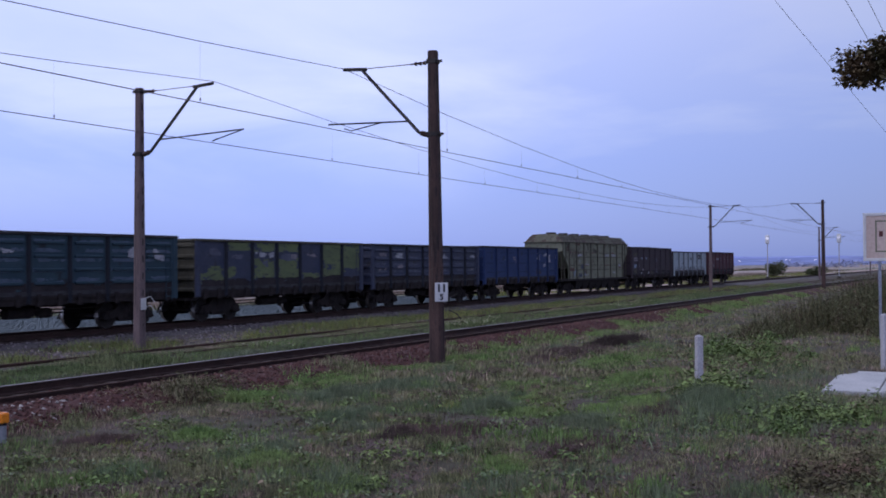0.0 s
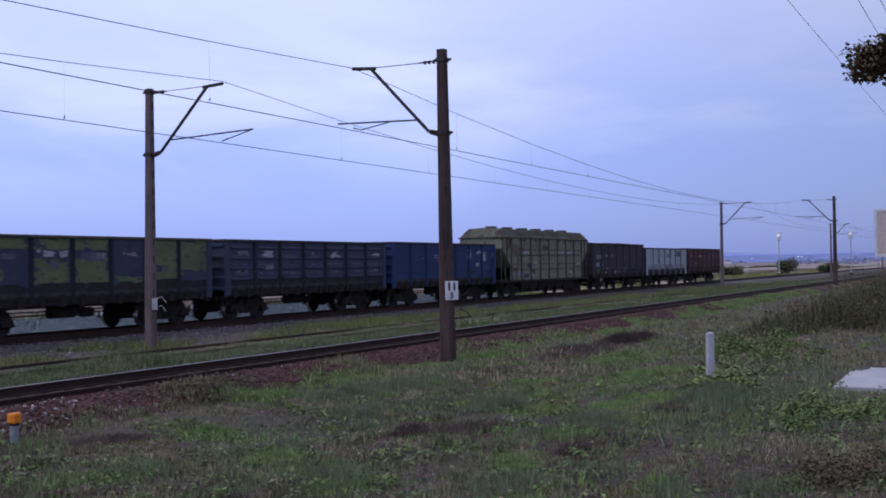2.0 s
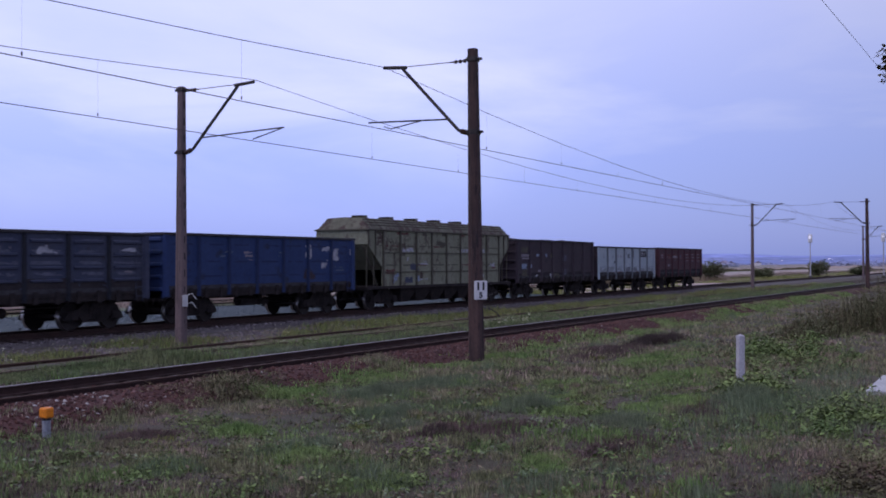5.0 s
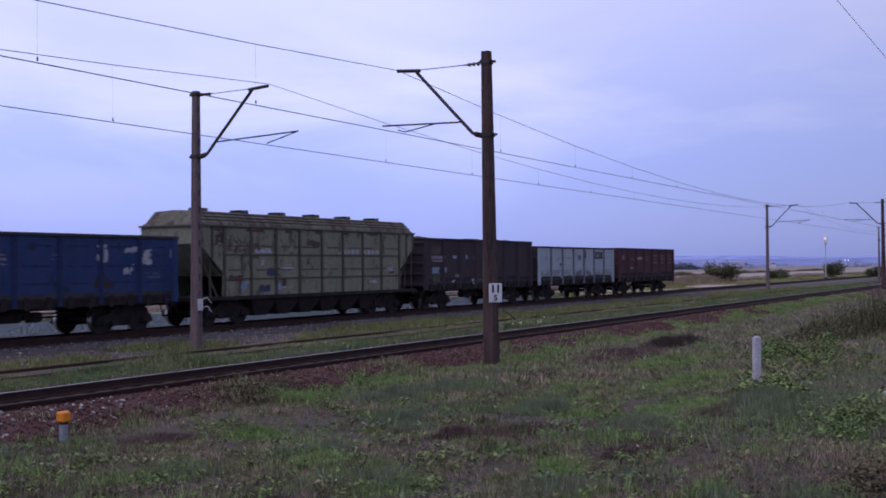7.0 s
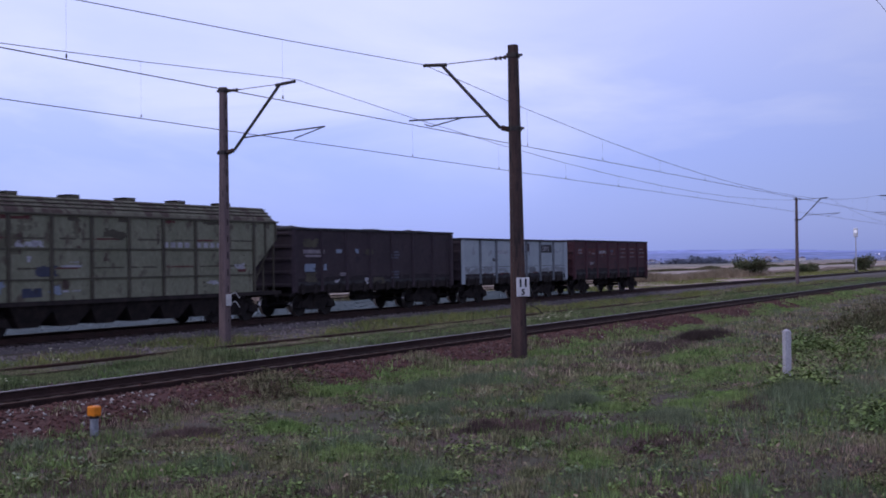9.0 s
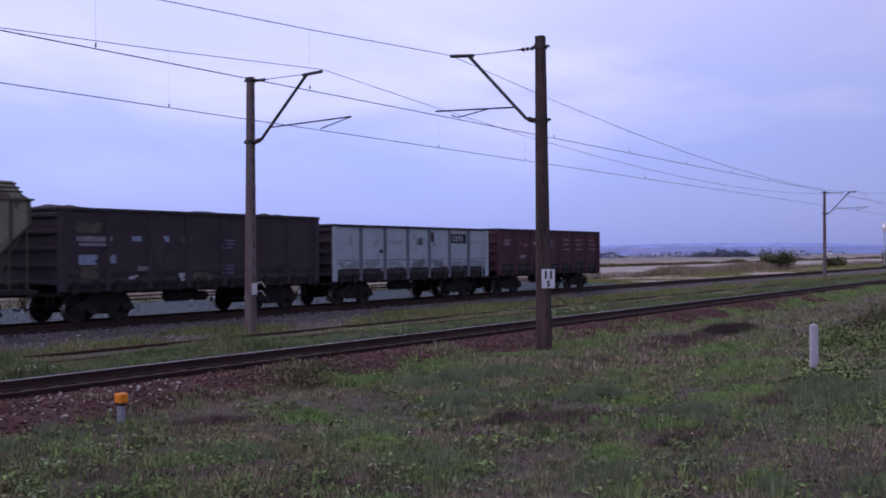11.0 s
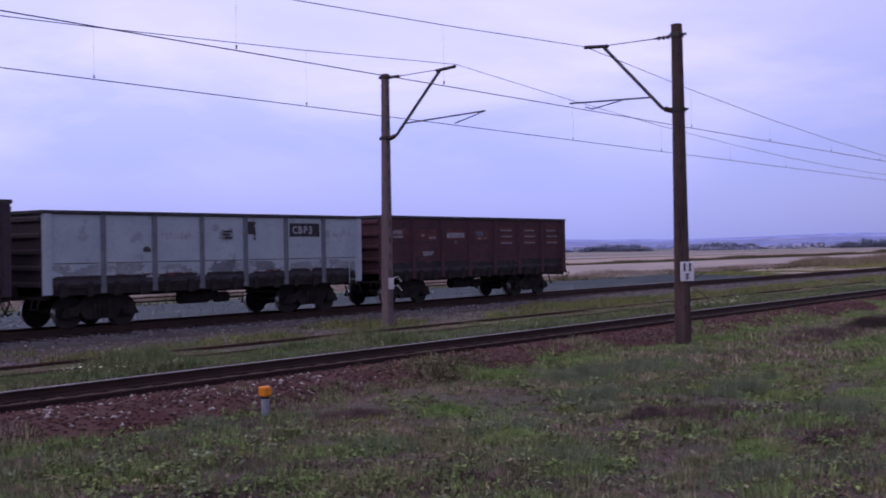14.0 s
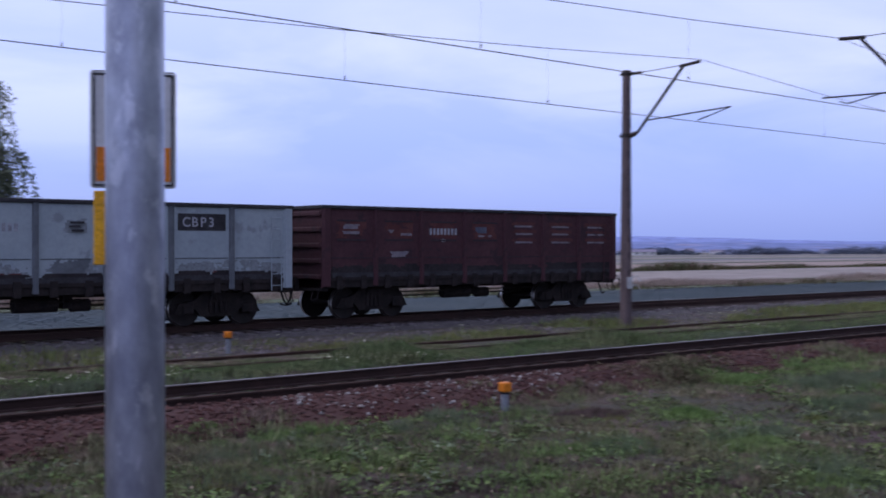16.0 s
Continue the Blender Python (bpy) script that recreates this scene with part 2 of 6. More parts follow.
M["hopperrib"] = surf("olive_rib_paint", (0.062, 0.055, 0.041), (0.088, 0.080, 0.056), 1.5, 10, 0.8, bump=0.1, grain=0.6)
# brown wagon paint, used also as painted shadow on the grey wagon's ends
M["dark"] = surf("sooty_brown_paint_and_end_shade", (0.037, 0.027, 0.032), (0.052, 0.037, 0.042), 0.8, 9, 0.7, bump=0.1, spot=(0.030, 0.024, 0.029), spots=0.6, grain=0.6)
M["grey"] = surf("pale_grey_wagon_paint", (0.29, 0.335, 0.355), (0.345, 0.385, 0.40), 0.7, 9, 0.65, bump=0.08, spot=(0.24, 0.265, 0.28), spots=0.6, grain=0.25)
M["red"] = surf("oxide_red_paint", (0.060, 0.024, 0.029), (0.078, 0.033, 0.037), 0.7, 9, 0.7, bump=0.1, spot=(0.045, 0.024, 0.028), spots=0.57, grain=0.6)
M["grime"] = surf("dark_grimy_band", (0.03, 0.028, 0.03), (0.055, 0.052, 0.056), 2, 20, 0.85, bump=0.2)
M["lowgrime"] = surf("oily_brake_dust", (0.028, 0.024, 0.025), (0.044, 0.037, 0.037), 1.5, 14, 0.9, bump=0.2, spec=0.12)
M["palestreak"] = surf("pale_streak_paint", (0.095, 0.120, 0.165), (0.060, 0.085, 0.115), 2.5, 18, 0.7, bump=0, grain=0.7)
M["darkpost"] = surf("dark_grimy_post_paint", (0.020, 0.022, 0.028), (0.030, 0.031, 0.036), 1.5, 12, 0.8, bump=0.1, spec=0.12)
M["chalk"] = surf("worn_white_lettering", (0.38, 0.38, 0.40), (0.24, 0.24, 0.26), 5, 30, 0.8, bump=0)
M["faded"] = surf("faded_lettering", (0.17, 0.15, 0.17), (0.24, 0.21, 0.22), 5, 30, 0.8, bump=0)
M["rustmark"] = surf("red_lead_patch", (0.088, 0.030, 0.029), (0.115, 0.043, 0.039), 3, 20, 0.8, bump=0, grain=0.6)
M["skymark"] = surf("pale_blue_patch", (0.17, 0.22, 0.29), (0.22, 0.26, 0.32), 3, 20, 0.7, bump=0)
M["bark"] = surf("tree_bark", (0.07, 0.05, 0.035), (0.11, 0.085, 0.06), 4, 25, 0.95, bump=1.0)
M["treeleaf"] = surf("oak_leaf", (0.075, 0.078, 0.036), (0.150, 0.092, 0.052), 2.0, 10, 0.7, bump=0, island=0.5)
M["willow"] = surf("willow_leaf", (0.13, 0.155, 0.095), (0.175, 0.19, 0.125), 1.0, 10, 0.7, bump=0, island=0.4)
M["bush"] = surf("bush_leaf", (0.095, 0.115, 0.055), (0.14, 0.125, 0.075), 0.5, 4, 0.85, bump=0, island=0.4, spec=0.1)
# tree belt tinted blue: distance haze put into the leaf colour
M["nearwood"] = surf("haze_painted_tree_belt", (0.125, 0.150, 0.205), (0.155, 0.170, 0.215), 0.05, 0.4, 1.0, bump=0, island=0.15)
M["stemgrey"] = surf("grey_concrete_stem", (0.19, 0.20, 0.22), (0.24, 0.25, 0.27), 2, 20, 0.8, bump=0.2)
# farther woods paler and bluer, more haze painted into them
M["farwood"] = surf("haze_painted_wood", (0.31, 0.34, 0.48), (0.34, 0.365, 0.49), 0.02, 0.2, 1.0, bump=0, island=0.10)
# both hill colours have the haze of the distance mixed in
M["hill"] = surf("haze_painted_hill", (0.185, 0.228, 0.42), (0.21, 0.24, 0.42), 0.004, 0.02, 1.0, bump=0, spot=(0.29, 0.275, 0.40), spots=0.57, stretch=(1, 1, 12))
M["farhill"] = surf("haze_painted_far_hill", (0.245, 0.29, 0.55), (0.265, 0.31, 0.56), 0.003, 0.02, 1.0, bump=0)
M["housewall"] = surf("white_render", (0.72, 0.70, 0.68), (0.62, 0.58, 0.56), 0.2, 3, 0.9, bump=0, obj=0.2)
# clay roof greyed and blued, the haze painted into its colour
M["houseroof"] = surf("haze_painted_clay_roof", (0.24, 0.20, 0.24), (0.20, 0.18, 0.24), 0.3, 4, 0.9, bump=0, obj=0.3)
M["pane"] = surf("dark_pane", (0.03, 0.035, 0.05), (0.04, 0.045, 0.06), 3, 10, 0.15, bump=0)
M["boardface"] = surf("brown_notice_face", (0.50, 0.38, 0.33), (0.56, 0.44, 0.38), 2, 12, 0.7, bump=0, grain=0.4)
M["redlamp"] = surf("lit_red_lens", (1.0, 0.05, 0.03), (1.0, 0.08, 0.03), 3, 20, 0.3, bump=0, glow=3.0)
M["milk"] = surf("pale_signal_lamp", (0.8, 0.78, 0.85), (0.75, 0.74, 0.8), 3, 20, 0.4, bump=0, glow=0.35)
M["town"] = surf("lit_lamp", (1.0, 0.9, 0.75), (1.0, 0.9, 0.75), 3, 20, 0.4, bump=0, glow=3.0)


# ---- mesh helpers ----
def box(bm, x0, x1, y0, y1, z0, z1, bevel=0.0):
    r = bmesh.ops.create_cube(bm, size=1.0, matrix=Matrix.LocRotScale(((x0 + x1) / 2, (y0 + y1) / 2, (z0 + z1) / 2), None, (x1 - x0, y1 - y0, z1 - z0)))
    if bevel:
        es = {e for v in r["verts"] for e in v.link_edges}
        bmesh.ops.bevel(bm, geom=list(es), offset=bevel, segments=1, affect="EDGES")


def rod(bm, a, b, r0, r1=None, n=8, caps=True):
    a, b = Vector(a), Vector(b)
    d = b - a
    m = Matrix.Translation((a + b) / 2) @ d.to_track_quat("Z", "Y").to_matrix().to_4x4()
    bmesh.ops.create_cone(bm, cap_ends=caps, segments=n, radius1=r0, radius2=r0 if r1 is None else r1, depth=d.length, matrix=m)


def prism(bm, ring, x0, x1):
    """A closed (y, z) outline carried from x0 to x1."""
    lo = [bm.verts.new((x0, y, z)) for y, z in ring]
    hi = [bm.verts.new((x1, y, z)) for y, z in ring]
    n = len(ring)
    for i in range(n):
        bm.faces.new((lo[i], lo[(i + 1) % n], hi[(i + 1) % n], hi[i]))
    bm.faces.new(lo[::-1])
    bm.faces.new(hi)


def tube(bm, pts, r, n=5):
    """One connected tube along the points."""
    pts = [Vector(p) for p in pts]
    rings = []
    for i, p in enumerate(pts):
        d = (pts[min(i + 1, len(pts) - 1)] - pts[max(i - 1, 0)]).normalized()
        q = d.to_track_quat("Z", "Y")
        rings.append([bm.verts.new(p + q @ Vector((r * math.cos(6.2832 * k / n), r * math.sin(6.2832 * k / n), 0))) for k in range(n)])
    for a, b in zip(rings, rings[1:]):
        for k in range(n):
            bm.faces.new((a[k], a[(k + 1) % n], b[(k + 1) % n], b[k]))


def mesh_of(name, bm, material):
    me = bpy.data.meshes.new(name)
    bmesh.ops.recalc_face_normals(bm, faces=bm.faces)
    bm.to_mesh(me)
    bm.free()
    me.materials.append(material)
    return me


def part(name, bm, material, parent, label=""):
    ob = new(name, mesh_of(name, bm, material))
    ob.parent = parent
    return tagged(ob, label) if label else ob


def shared(name, me, parent, m=None):
    ob = new(name, me)
    ob.parent = parent
    if m is not None:
        ob.matrix_basis = m
    return ob


def thing(name, label, category, m=None, group="", kind=""):
    ob = new(name)
    if m is not None:
        ob.matrix_basis = m
    return tagged(ob, label, category, group, kind)


def solid(name, bm, material, label, category, group="", kind=""):
    return tagged(new(name, mesh_of(name, bm, material)), label, category, group, kind)


def from_arrays(name, v, f, material):
    me = bpy.data.meshes.new(name)
    v, f = np.asarray(v, np.float32), np.asarray(f, np.int32)
    k = f.shape[1]
    me.vertices.add(len(v))
    me.vertices.foreach_set("co", v.ravel())
    me.loops.add(f.size)
    me.loops.foreach_set("vertex_index", f.ravel())
    me.polygons.add(len(f))
    me.polygons.foreach_set("loop_start", np.arange(0, f.size, k, dtype=np.int32))
    me.update(calc_edges=True)
    me.validate()
    me.materials.append(material)
    return me


def words(text, size, material, parent, m, name="letter", label="", bold=0.0, pitch=0.66):
    """Each character a mesh of its own, centred on m."""
    for k, ch in enumerate(text):
        cu = bpy.data.curves.new(name, "FONT")
        cu.body, cu.size, cu.extrude, cu.align_x, cu.offset = ch, size, 0.002, "CENTER", bold
        tmp = bpy.data.objects.new("tmp", cu)
        me = bpy.data.meshes.new_from_object(tmp)
        bpy.data.objects.remove(tmp)
        me.materials.clear()
        me.materials.append(material)
        ob = shared(name, me, parent, m @ pose((k - (len(text) - 1) / 2) * size * pitch, 0, 0))
        if label:
            tagged(ob, label)


# ---- ground ----
rng = np.random.default_rng(7)


def terrain(x, y):
    """Height of the ground."""
    x, y = np.asarray(x, float), np.asarray(y, float)
    r = np.hypot(x, y)
    z = -0.36 + 0.05 * np.sin(0.7 * x + 0.4 * y) * np.sin(0.9 * y - 0.3 * x) * np.clip((14 - y) / 6, 0, 1)
    z = z + 0.84 * np.clip((8.5 - r) / 4.5, 0, 1) ** 1.5
    z = np.where(y > 60, z - 0.0045 * (y - 60), z)
    z = z + np.where((y < 8) & (x > 28), np.clip((8 - y) / 6, 0, 1) * np.clip((x - 28) / 8, 0, 1) * 0.5, 0)
    return z


def make_ground():
    gx = np.unique(np.concatenate([np.linspace(-4000, -60, 24), np.linspace(-60, 0, 30), np.linspace(0, 60, 150), np.linspace(60, 200, 70), np.linspace(200, 4600, 50)]))
    gy = np.unique(np.concatenate([np.linspace(-4000, -40, 20), np.linspace(-40, 0, 25), np.linspace(0, 32, 90), np.linspace(32, 120, 40), np.linspace(120, 4600, 50)]))
    X, Y = np.meshgrid(gx, gy, indexing="ij")
    v = np.stack([X, Y, terrain(X, Y)], -1).reshape(-1, 3)
    n = len(gy)
    i, j = np.meshgrid(np.arange(len(gx) - 1), np.arange(n - 1), indexing="ij")
    q = (i * n + j).ravel()
    f = np.stack([q, q + n, q + n + 1, q + 1], -1)
    ob = new("ground", from_arrays("ground", v, f, M["ground"]))
    tagged(ob, "rough grassy ground with bare reddish soil patches", "ground", kind="structure")


make_ground()


def strip(name, y0, y1, x0, x1, material, label, lift):
    """A field strip lying on the ground."""
    xs, ys = np.linspace(x0, x1, 14), np.linspace(y0, y1, 6)
    X, Y = np.meshgrid(xs, ys, indexing="ij")
    wob = 1 + 0.03 * np.sin(X / 90.0 + Y)
    v = np.stack([X, Y * wob, terrain(X, Y * wob) + lift], -1).reshape(-1, 3)
    i, j = np.meshgrid(np.arange(13), np.arange(5), indexing="ij")
    q = (i * 6 + j).ravel()
    ob = new(name, from_arrays(name, v, np.stack([q, q + 6, q + 7, q + 1], -1), M[material]))
    tagged(ob, label, "field", kind="structure")


NAMES = {"cabbage": "blue-green cabbage field soil", "field": "pale beige stubble field strip", "meadow": "dull green meadow strip", "plough": "grey-mauve ploughed strip", "straw": "pinkish field edge of dry weeds"}
strip("field_1", 33.5, 44, -600, 88, "cabbage", NAMES["cabbage"], 0.03)
strip("field_2", 33.5, 44, 88, 3600, "straw", NAMES["straw"], 0.03)
y0, k = 44.0, 2
for m, wide in (("meadow", 8), ("field", 30), ("meadow", 3), ("straw", 46), ("meadow", 10), ("field", 26), ("plough", 30), ("meadow", 26), ("field", 44), ("plough", 40), ("meadow", 30), ("field", 60),
                ("plough", 70), ("meadow", 60), ("field", 110), ("plough", 90), ("meadow", 120), ("field", 200), ("plough", 240), ("meadow", 300), ("field", 400), ("meadow", 500)):
    k += 1
    strip(f"field_{k}", y0, y0 + wide, -600, 3600, m, NAMES[m], 0.03 + 0.02 * (k % 2) + y0 * 0.0002)
    y0 += wide


def ridge(name, dist, base, top, seed, material, label):
    a = np.radians(np.linspace(-12, 112, 160))
    h = np.array([top * (0.75 + 0.42 * noise.noise((t * 5, seed, 0)) + 0.12 * noise.noise((t * 19, seed, 3))) for t in a])
    h = np.maximum(h, top * 0.15)
    v, f = [], []
    for k, t in enumerate(a):
        c, s = math.sin(t), math.cos(t)
        v += [(dist * c, dist * s, base), (dist * 1.04 * c, dist * 1.04 * s, base + 0.6 * (h[k] - base)), (dist * 1.1 * c, dist * 1.1 * s, h[k]), (dist * 1.18 * c, dist * 1.18 * s, base)]
    for k in range(len(a) - 1):
        for j in range(3):
            f.append((4 * k + j, 4 * k + 4 + j, 4 * k + 5 + j, 4 * k + 1 + j))
    tagged(new(name, from_arrays(name, v, f, M[material])), label, "hills", kind="structure")


ridge("backdrop_hills_near", 2900, -14, 22, 2.0, "hill", "low hills painted blue with haze, pale fields on the horizon")
ridge("backdrop_hills_far", 3700, -16, 44, 7.3, "farhill", "faint hills beyond the plain, painted blue with haze")


# ---- tracks ----
def track(name, y0, gauge, material, label, bed_top, x0, x1, sleepers, head, z=0.0):
    """A track whose nearer rail runs at y0; z is its rail head."""
    tr = thing(name, label, "railway track", kind="structure")
    yc, g = y0 + gauge / 2, gauge / 2
    bm = bmesh.new()
    w = g + 1.15
    ring = [(yc - w - 0.55, -0.46), (yc - w, z + bed_top), (yc + w, z + bed_top), (yc + w + 0.55, -0.46)]
    prism(bm, ring, x0, x1)
    part("ballast_bed", bm, M[material], tr)
    for s in (-1, 1):
        bm = bmesh.new()
        y = yc + s * g
        prism(bm, [(y - 0.07, z - 0.175), (y + 0.07, z - 0.175), (y + 0.07, z - 0.16), (y + 0.01, z - 0.14), (y + 0.01, z - 0.045), (y + 0.035, z - 0.035), (y + 0.035, z - 0.006),
                   (y - 0.035, z - 0.006), (y - 0.035, z - 0.035), (y - 0.01, z - 0.045), (y - 0.01, z - 0.14), (y - 0.07, z - 0.16)], x0, x1)
        rail = part("rail", bm, M["rail" if head else "rail_brown"], tr)
        bm = bmesh.new()
        bright = head and s > 0
        prism(bm, [(y - 0.0375, z - 0.012), (y - 0.0365, z - 0.012), (y + 0.032, z - 0.0055), (y + 0.026, z), (y - 0.030, z), (y - 0.0375, z - 0.008)] if bright
              else [(y - 0.032, z - 0.006), (y + 0.032, z - 0.006), (y + 0.026, z), (y - 0.026, z)], x0, x1)
        part("rail_head", bm, M["railhead" if bright else "rail_brown"], rail, "bright worn running surface" if bright else "dull brown running surface")
    bm = bmesh.new()
    box(bm, -0.13, 0.13, -g - 0.5, g + 0.5, -0.16, 0.0, 0.02)
    me = mesh_of("sleeper", bm, M["sleeper"])
    for k in range(sleepers):
        shared("sleeper", me, tr, pose(2 + 0.62 * k + random.uniform(-0.03, 0.03), yc, z - 0.176 + random.uniform(-0.01, 0.0), 0, 0, random.uniform(-1, 1)))
    return tr


bm = bmesh.new()
prism(bm, [(12.9, -0.5), (13.75, -0.20), (14.2, -0.10), (14.92, -0.10), (14.92, -0.5)], -150, 900)
solid("ballast_shoulder", bm, M["ballast_red"], "reddish ballast heaped against the near rail", "ballast", kind="structure")
bm = bmesh.new()
prism(bm, [(17.5, -0.5), (18.1, -0.16), (19.2, -0.13), (19.2, -0.5)], -150, 900)
prism(bm, [(19.34, -0.5), (19.34, -0.13), (20.70, -0.13), (20.70, -0.5)], -150, 900)
prism(bm, [(20.85, -0.5), (20.85, -0.15), (21.8, -0.2), (22.6, -0.5)], -150, 900)
solid("overgrown_bed", bm, M["ground"], "overgrown earthy bed of the middle track", "track bed", kind="structure")
track("track_near", 15.0, 1.505, "sleeper", "rusty railway track with worn bright rails on reddish ballast", -0.25, -150, 900, 240, True)
track("track_middle", 19.27, 1.505, "ground", "overgrown rusty railway track half hidden in grass", -0.19, -150, 900, 120, False, -0.06)
track("track_far", 28.94, 1.59, "ballast_grey", "broad-gauge railway track on grey ballast carrying the train", -0.24, -150, 900, 200, True, -0.017)


# ---- ground cover ----
def stones(name, n, xr, yr, zf, size, material, label):
    x = rng.uniform(*xr, n) if not callable(xr) else xr(n)
    y = rng.uniform(*yr, n)
    s = rng.uniform(0.5, 1.3, n) * size
    base = np.array([(1, 0, 0), (0, 1, 0), (-1, 0, 0), (0, -1, 0), (0, 0, 1), (0, 0, -1)], float)
    v = base[None] * rng.uniform(0.6, 1.2, (n, 6, 1)) + rng.normal(0, 0.18, (n, 6, 3))
    v[:, :, 2] *= 0.7
    a = rng.uniform(0, 6.28, n)
    c, d = np.cos(a)[:, None], np.sin(a)[:, None]
    v = np.stack([v[:, :, 0] * c - v[:, :, 1] * d, v[:, :, 0] * d + v[:, :, 1] * c, v[:, :, 2]], -1) * s[:, None, None]
    v += np.stack([x, y, zf(x, y)], -1)[:, None]
    f = np.array([(0, 1, 4), (1, 2, 4), (2, 3, 4), (3, 0, 4), (1, 0, 5), (2, 1, 5), (3, 2, 5), (0, 3, 5)])
    F = (f[None] + 6 * np.arange(n)[:, None, None]).reshape(-1, 3)
    tagged(new(name, from_arrays(name, v.reshape(-1, 3), F, M[material])), label, "gravel", kind="stuff")


def bed_z(yc, half, top):
    return lambda x, y: top + np.where(abs(y - yc) > half, -(abs(y - yc) - half) * 0.42, 0.0) + 0.01


def shoulder(x, y):
    return np.interp(y, (12.9, 13.75, 14.2, 14.92), (-0.5, -0.20, -0.10, -0.10)) + 0.005


stones("ballast_stones_near", 15000, (3, 75), (13.25, 14.93), shoulder, 0.04, "stone_red", "loose reddish-brown ballast stones beside the track")
stones("ballast_stones_between_rails", 1500, (3, 75), (15.1, 17.6), bed_z(15.75, 1.9, -0.24), 0.045, "stone_red", "dark reddish ballast stones between the rails")
stones("pinkish_stones", 1300, (3, 60), (13.4, 14.9), shoulder, 0.04, "stone_pink", "pinkish ballast stones beside the track")
stones("stones_between_rails", 260, (5, 50), (15.12, 15.5), bed_z(15.75, 1.9, -0.22), 0.05, "stone_pale", "pale stones lying along the rail")
stones("pale_stones", 140, (9, 15), (13.5, 14.9), shoulder, 0.045, "stone_pale", "scattered pale stones on the ballast")
stones("pale_stones_scattered", 60, (8, 60), (13.5, 14.9), shoulder, 0.04, "stone_pale", "scattered pale stones on the ballast")
stones("ballast_stones_far", 9000, (8, 110), (26.6, 28.9), bed_z(29.73, 1.95, -0.25), 0.05, "stone_grey", "grey ballast stones beside the broad-gauge track")


def blades(name, px, py, pz, hgt, wid, per, material, label, lean=0.5, spread=0.05, category="grass"):
    n = len(px)
    k = n * per
    X, Y, Z = (np.repeat(q, per) for q in (px, py, pz))
    H = np.repeat(hgt, per) * rng.uniform(0.45, 1.15, k) * (1 - 0.85 * np.exp(-((X - 25.9) ** 2 + (Y - 12.7) ** 2) / 0.6))
    X = X + rng.normal(0, spread, k)
    Y = Y + rng.normal(0, spread, k)
    a, b = rng.uniform(0, 6.28, k), rng.uniform(0, 6.28, k)
    w = wid * rng.uniform(0.6, 1.4, k)
    L = H * lean * rng.uniform(0.2, 1.2, k)
    ca, sa = np.cos(a) * w, np.sin(a) * w
    v = np.stack([np.stack([X - ca, Y - sa, Z - 0.02], -1), np.stack([X + ca, Y + sa, Z - 0.02], -1), np.stack([X + np.cos(b) * L, Y + np.sin(b) * L, Z + H], -1)], 1)
    tagged(new(name, from_arrays(name, v.reshape(-1, 3), np.arange(3 * k).reshape(-1, 3), M[material])), label, category, kind="stuff")


def leaves(name, px, py, pz, size, tilt, material, label, category, ob_parent=None):
    """Folded leaves of four corners at the given places."""
    k = len(px)
    a = rng.uniform(0, 6.28, k)
    t = rng.uniform(-tilt, tilt, k)
    s = size * rng.uniform(0.55, 1.3, k)
    u = np.stack([np.cos(a) * np.cos(t), np.sin(a) * np.cos(t), np.sin(t)], -1)
    w = np.stack([-np.sin(a), np.cos(a), rng.uniform(-0.6, 0.6, k) * min(1, tilt * 2)], -1)
    P = np.stack([px, py, pz], -1)
    s1 = s[:, None]
    up = np.array([0, 0, 1.0])
    v = np.stack([P, P + u * s1 * 0.5 + w * s1 * 0.33 + up * s1 * 0.12, P + u * s1, P + u * s1 * 0.5 - w * s1 * 0.33 + up * s1 * 0.12], 1).reshape(-1, 3)
    i = 4 * np.arange(k)[:, None]
    f = np.concatenate([i + np.array([0, 1, 2]), i + np.array([0, 2, 3])], 1).reshape(-1, 3)
    me = from_arrays(name, v, f, M[material])
    if ob_parent is not None:
        return shared(name, me, ob_parent)
    return tagged(new(name, me), label, category, kind="stuff")


def verge(n, rmin, rmax, ymax=13.55, a0=9, a1=89, trodden=True):
    """Random places on the grass between the road and the near track, closer ones denser."""
    r = rmin * (rmax / rmin) ** rng.uniform(0, 1, n)
    a = np.radians(rng.uniform(a0, a1, n))
    x, y = r * np.sin(a), r * np.cos(a)
    k = (y < ymax - 0.45 * np.clip((16.5 - x) / 2.5, 0, 1) * np.clip((x - 8.0) / 2, 0, 1) - 0.3 * np.sin(x * 0.8) - 0.4 * np.sin(x * 0.31 + 1)) & ~((x > 22.8) & (x < 27.9) & (y < 3.3))
    if trodden:
        k &= rng.uniform(0, 1, n) > 0.8 * np.exp(-((x - 13.8) / 3.6) ** 2 - ((y - 2.9) / 1.6) ** 2)
        k &= rng.uniform(0, 1, n) > 0.7 * np.exp(-((x - 15.6) / 1.3) ** 2 - ((y - 7.4) / 0.7) ** 2)
    return x[k], y[k]


def patchy(x, y, s, seed):
    return np.array([noise.noise((a * s, b * s, seed)) for a, b in zip(x, y)])


def over(x, y):
    """Height of the ground or of the ballast lying on it."""
    return np.maximum(terrain(x, y), np.where(np.asarray(y) > 12.9, shoulder(x, y) - 0.01, -9.0))


def mottle(x, y, seed):
    """Broad and small unevenness of the sward together."""
    return patchy(x, y, 0.30, seed) + 0.8 * patchy(x, y, 1.05, seed + 30) + 0.6 * patchy(x, y, 2.6, seed + 60)


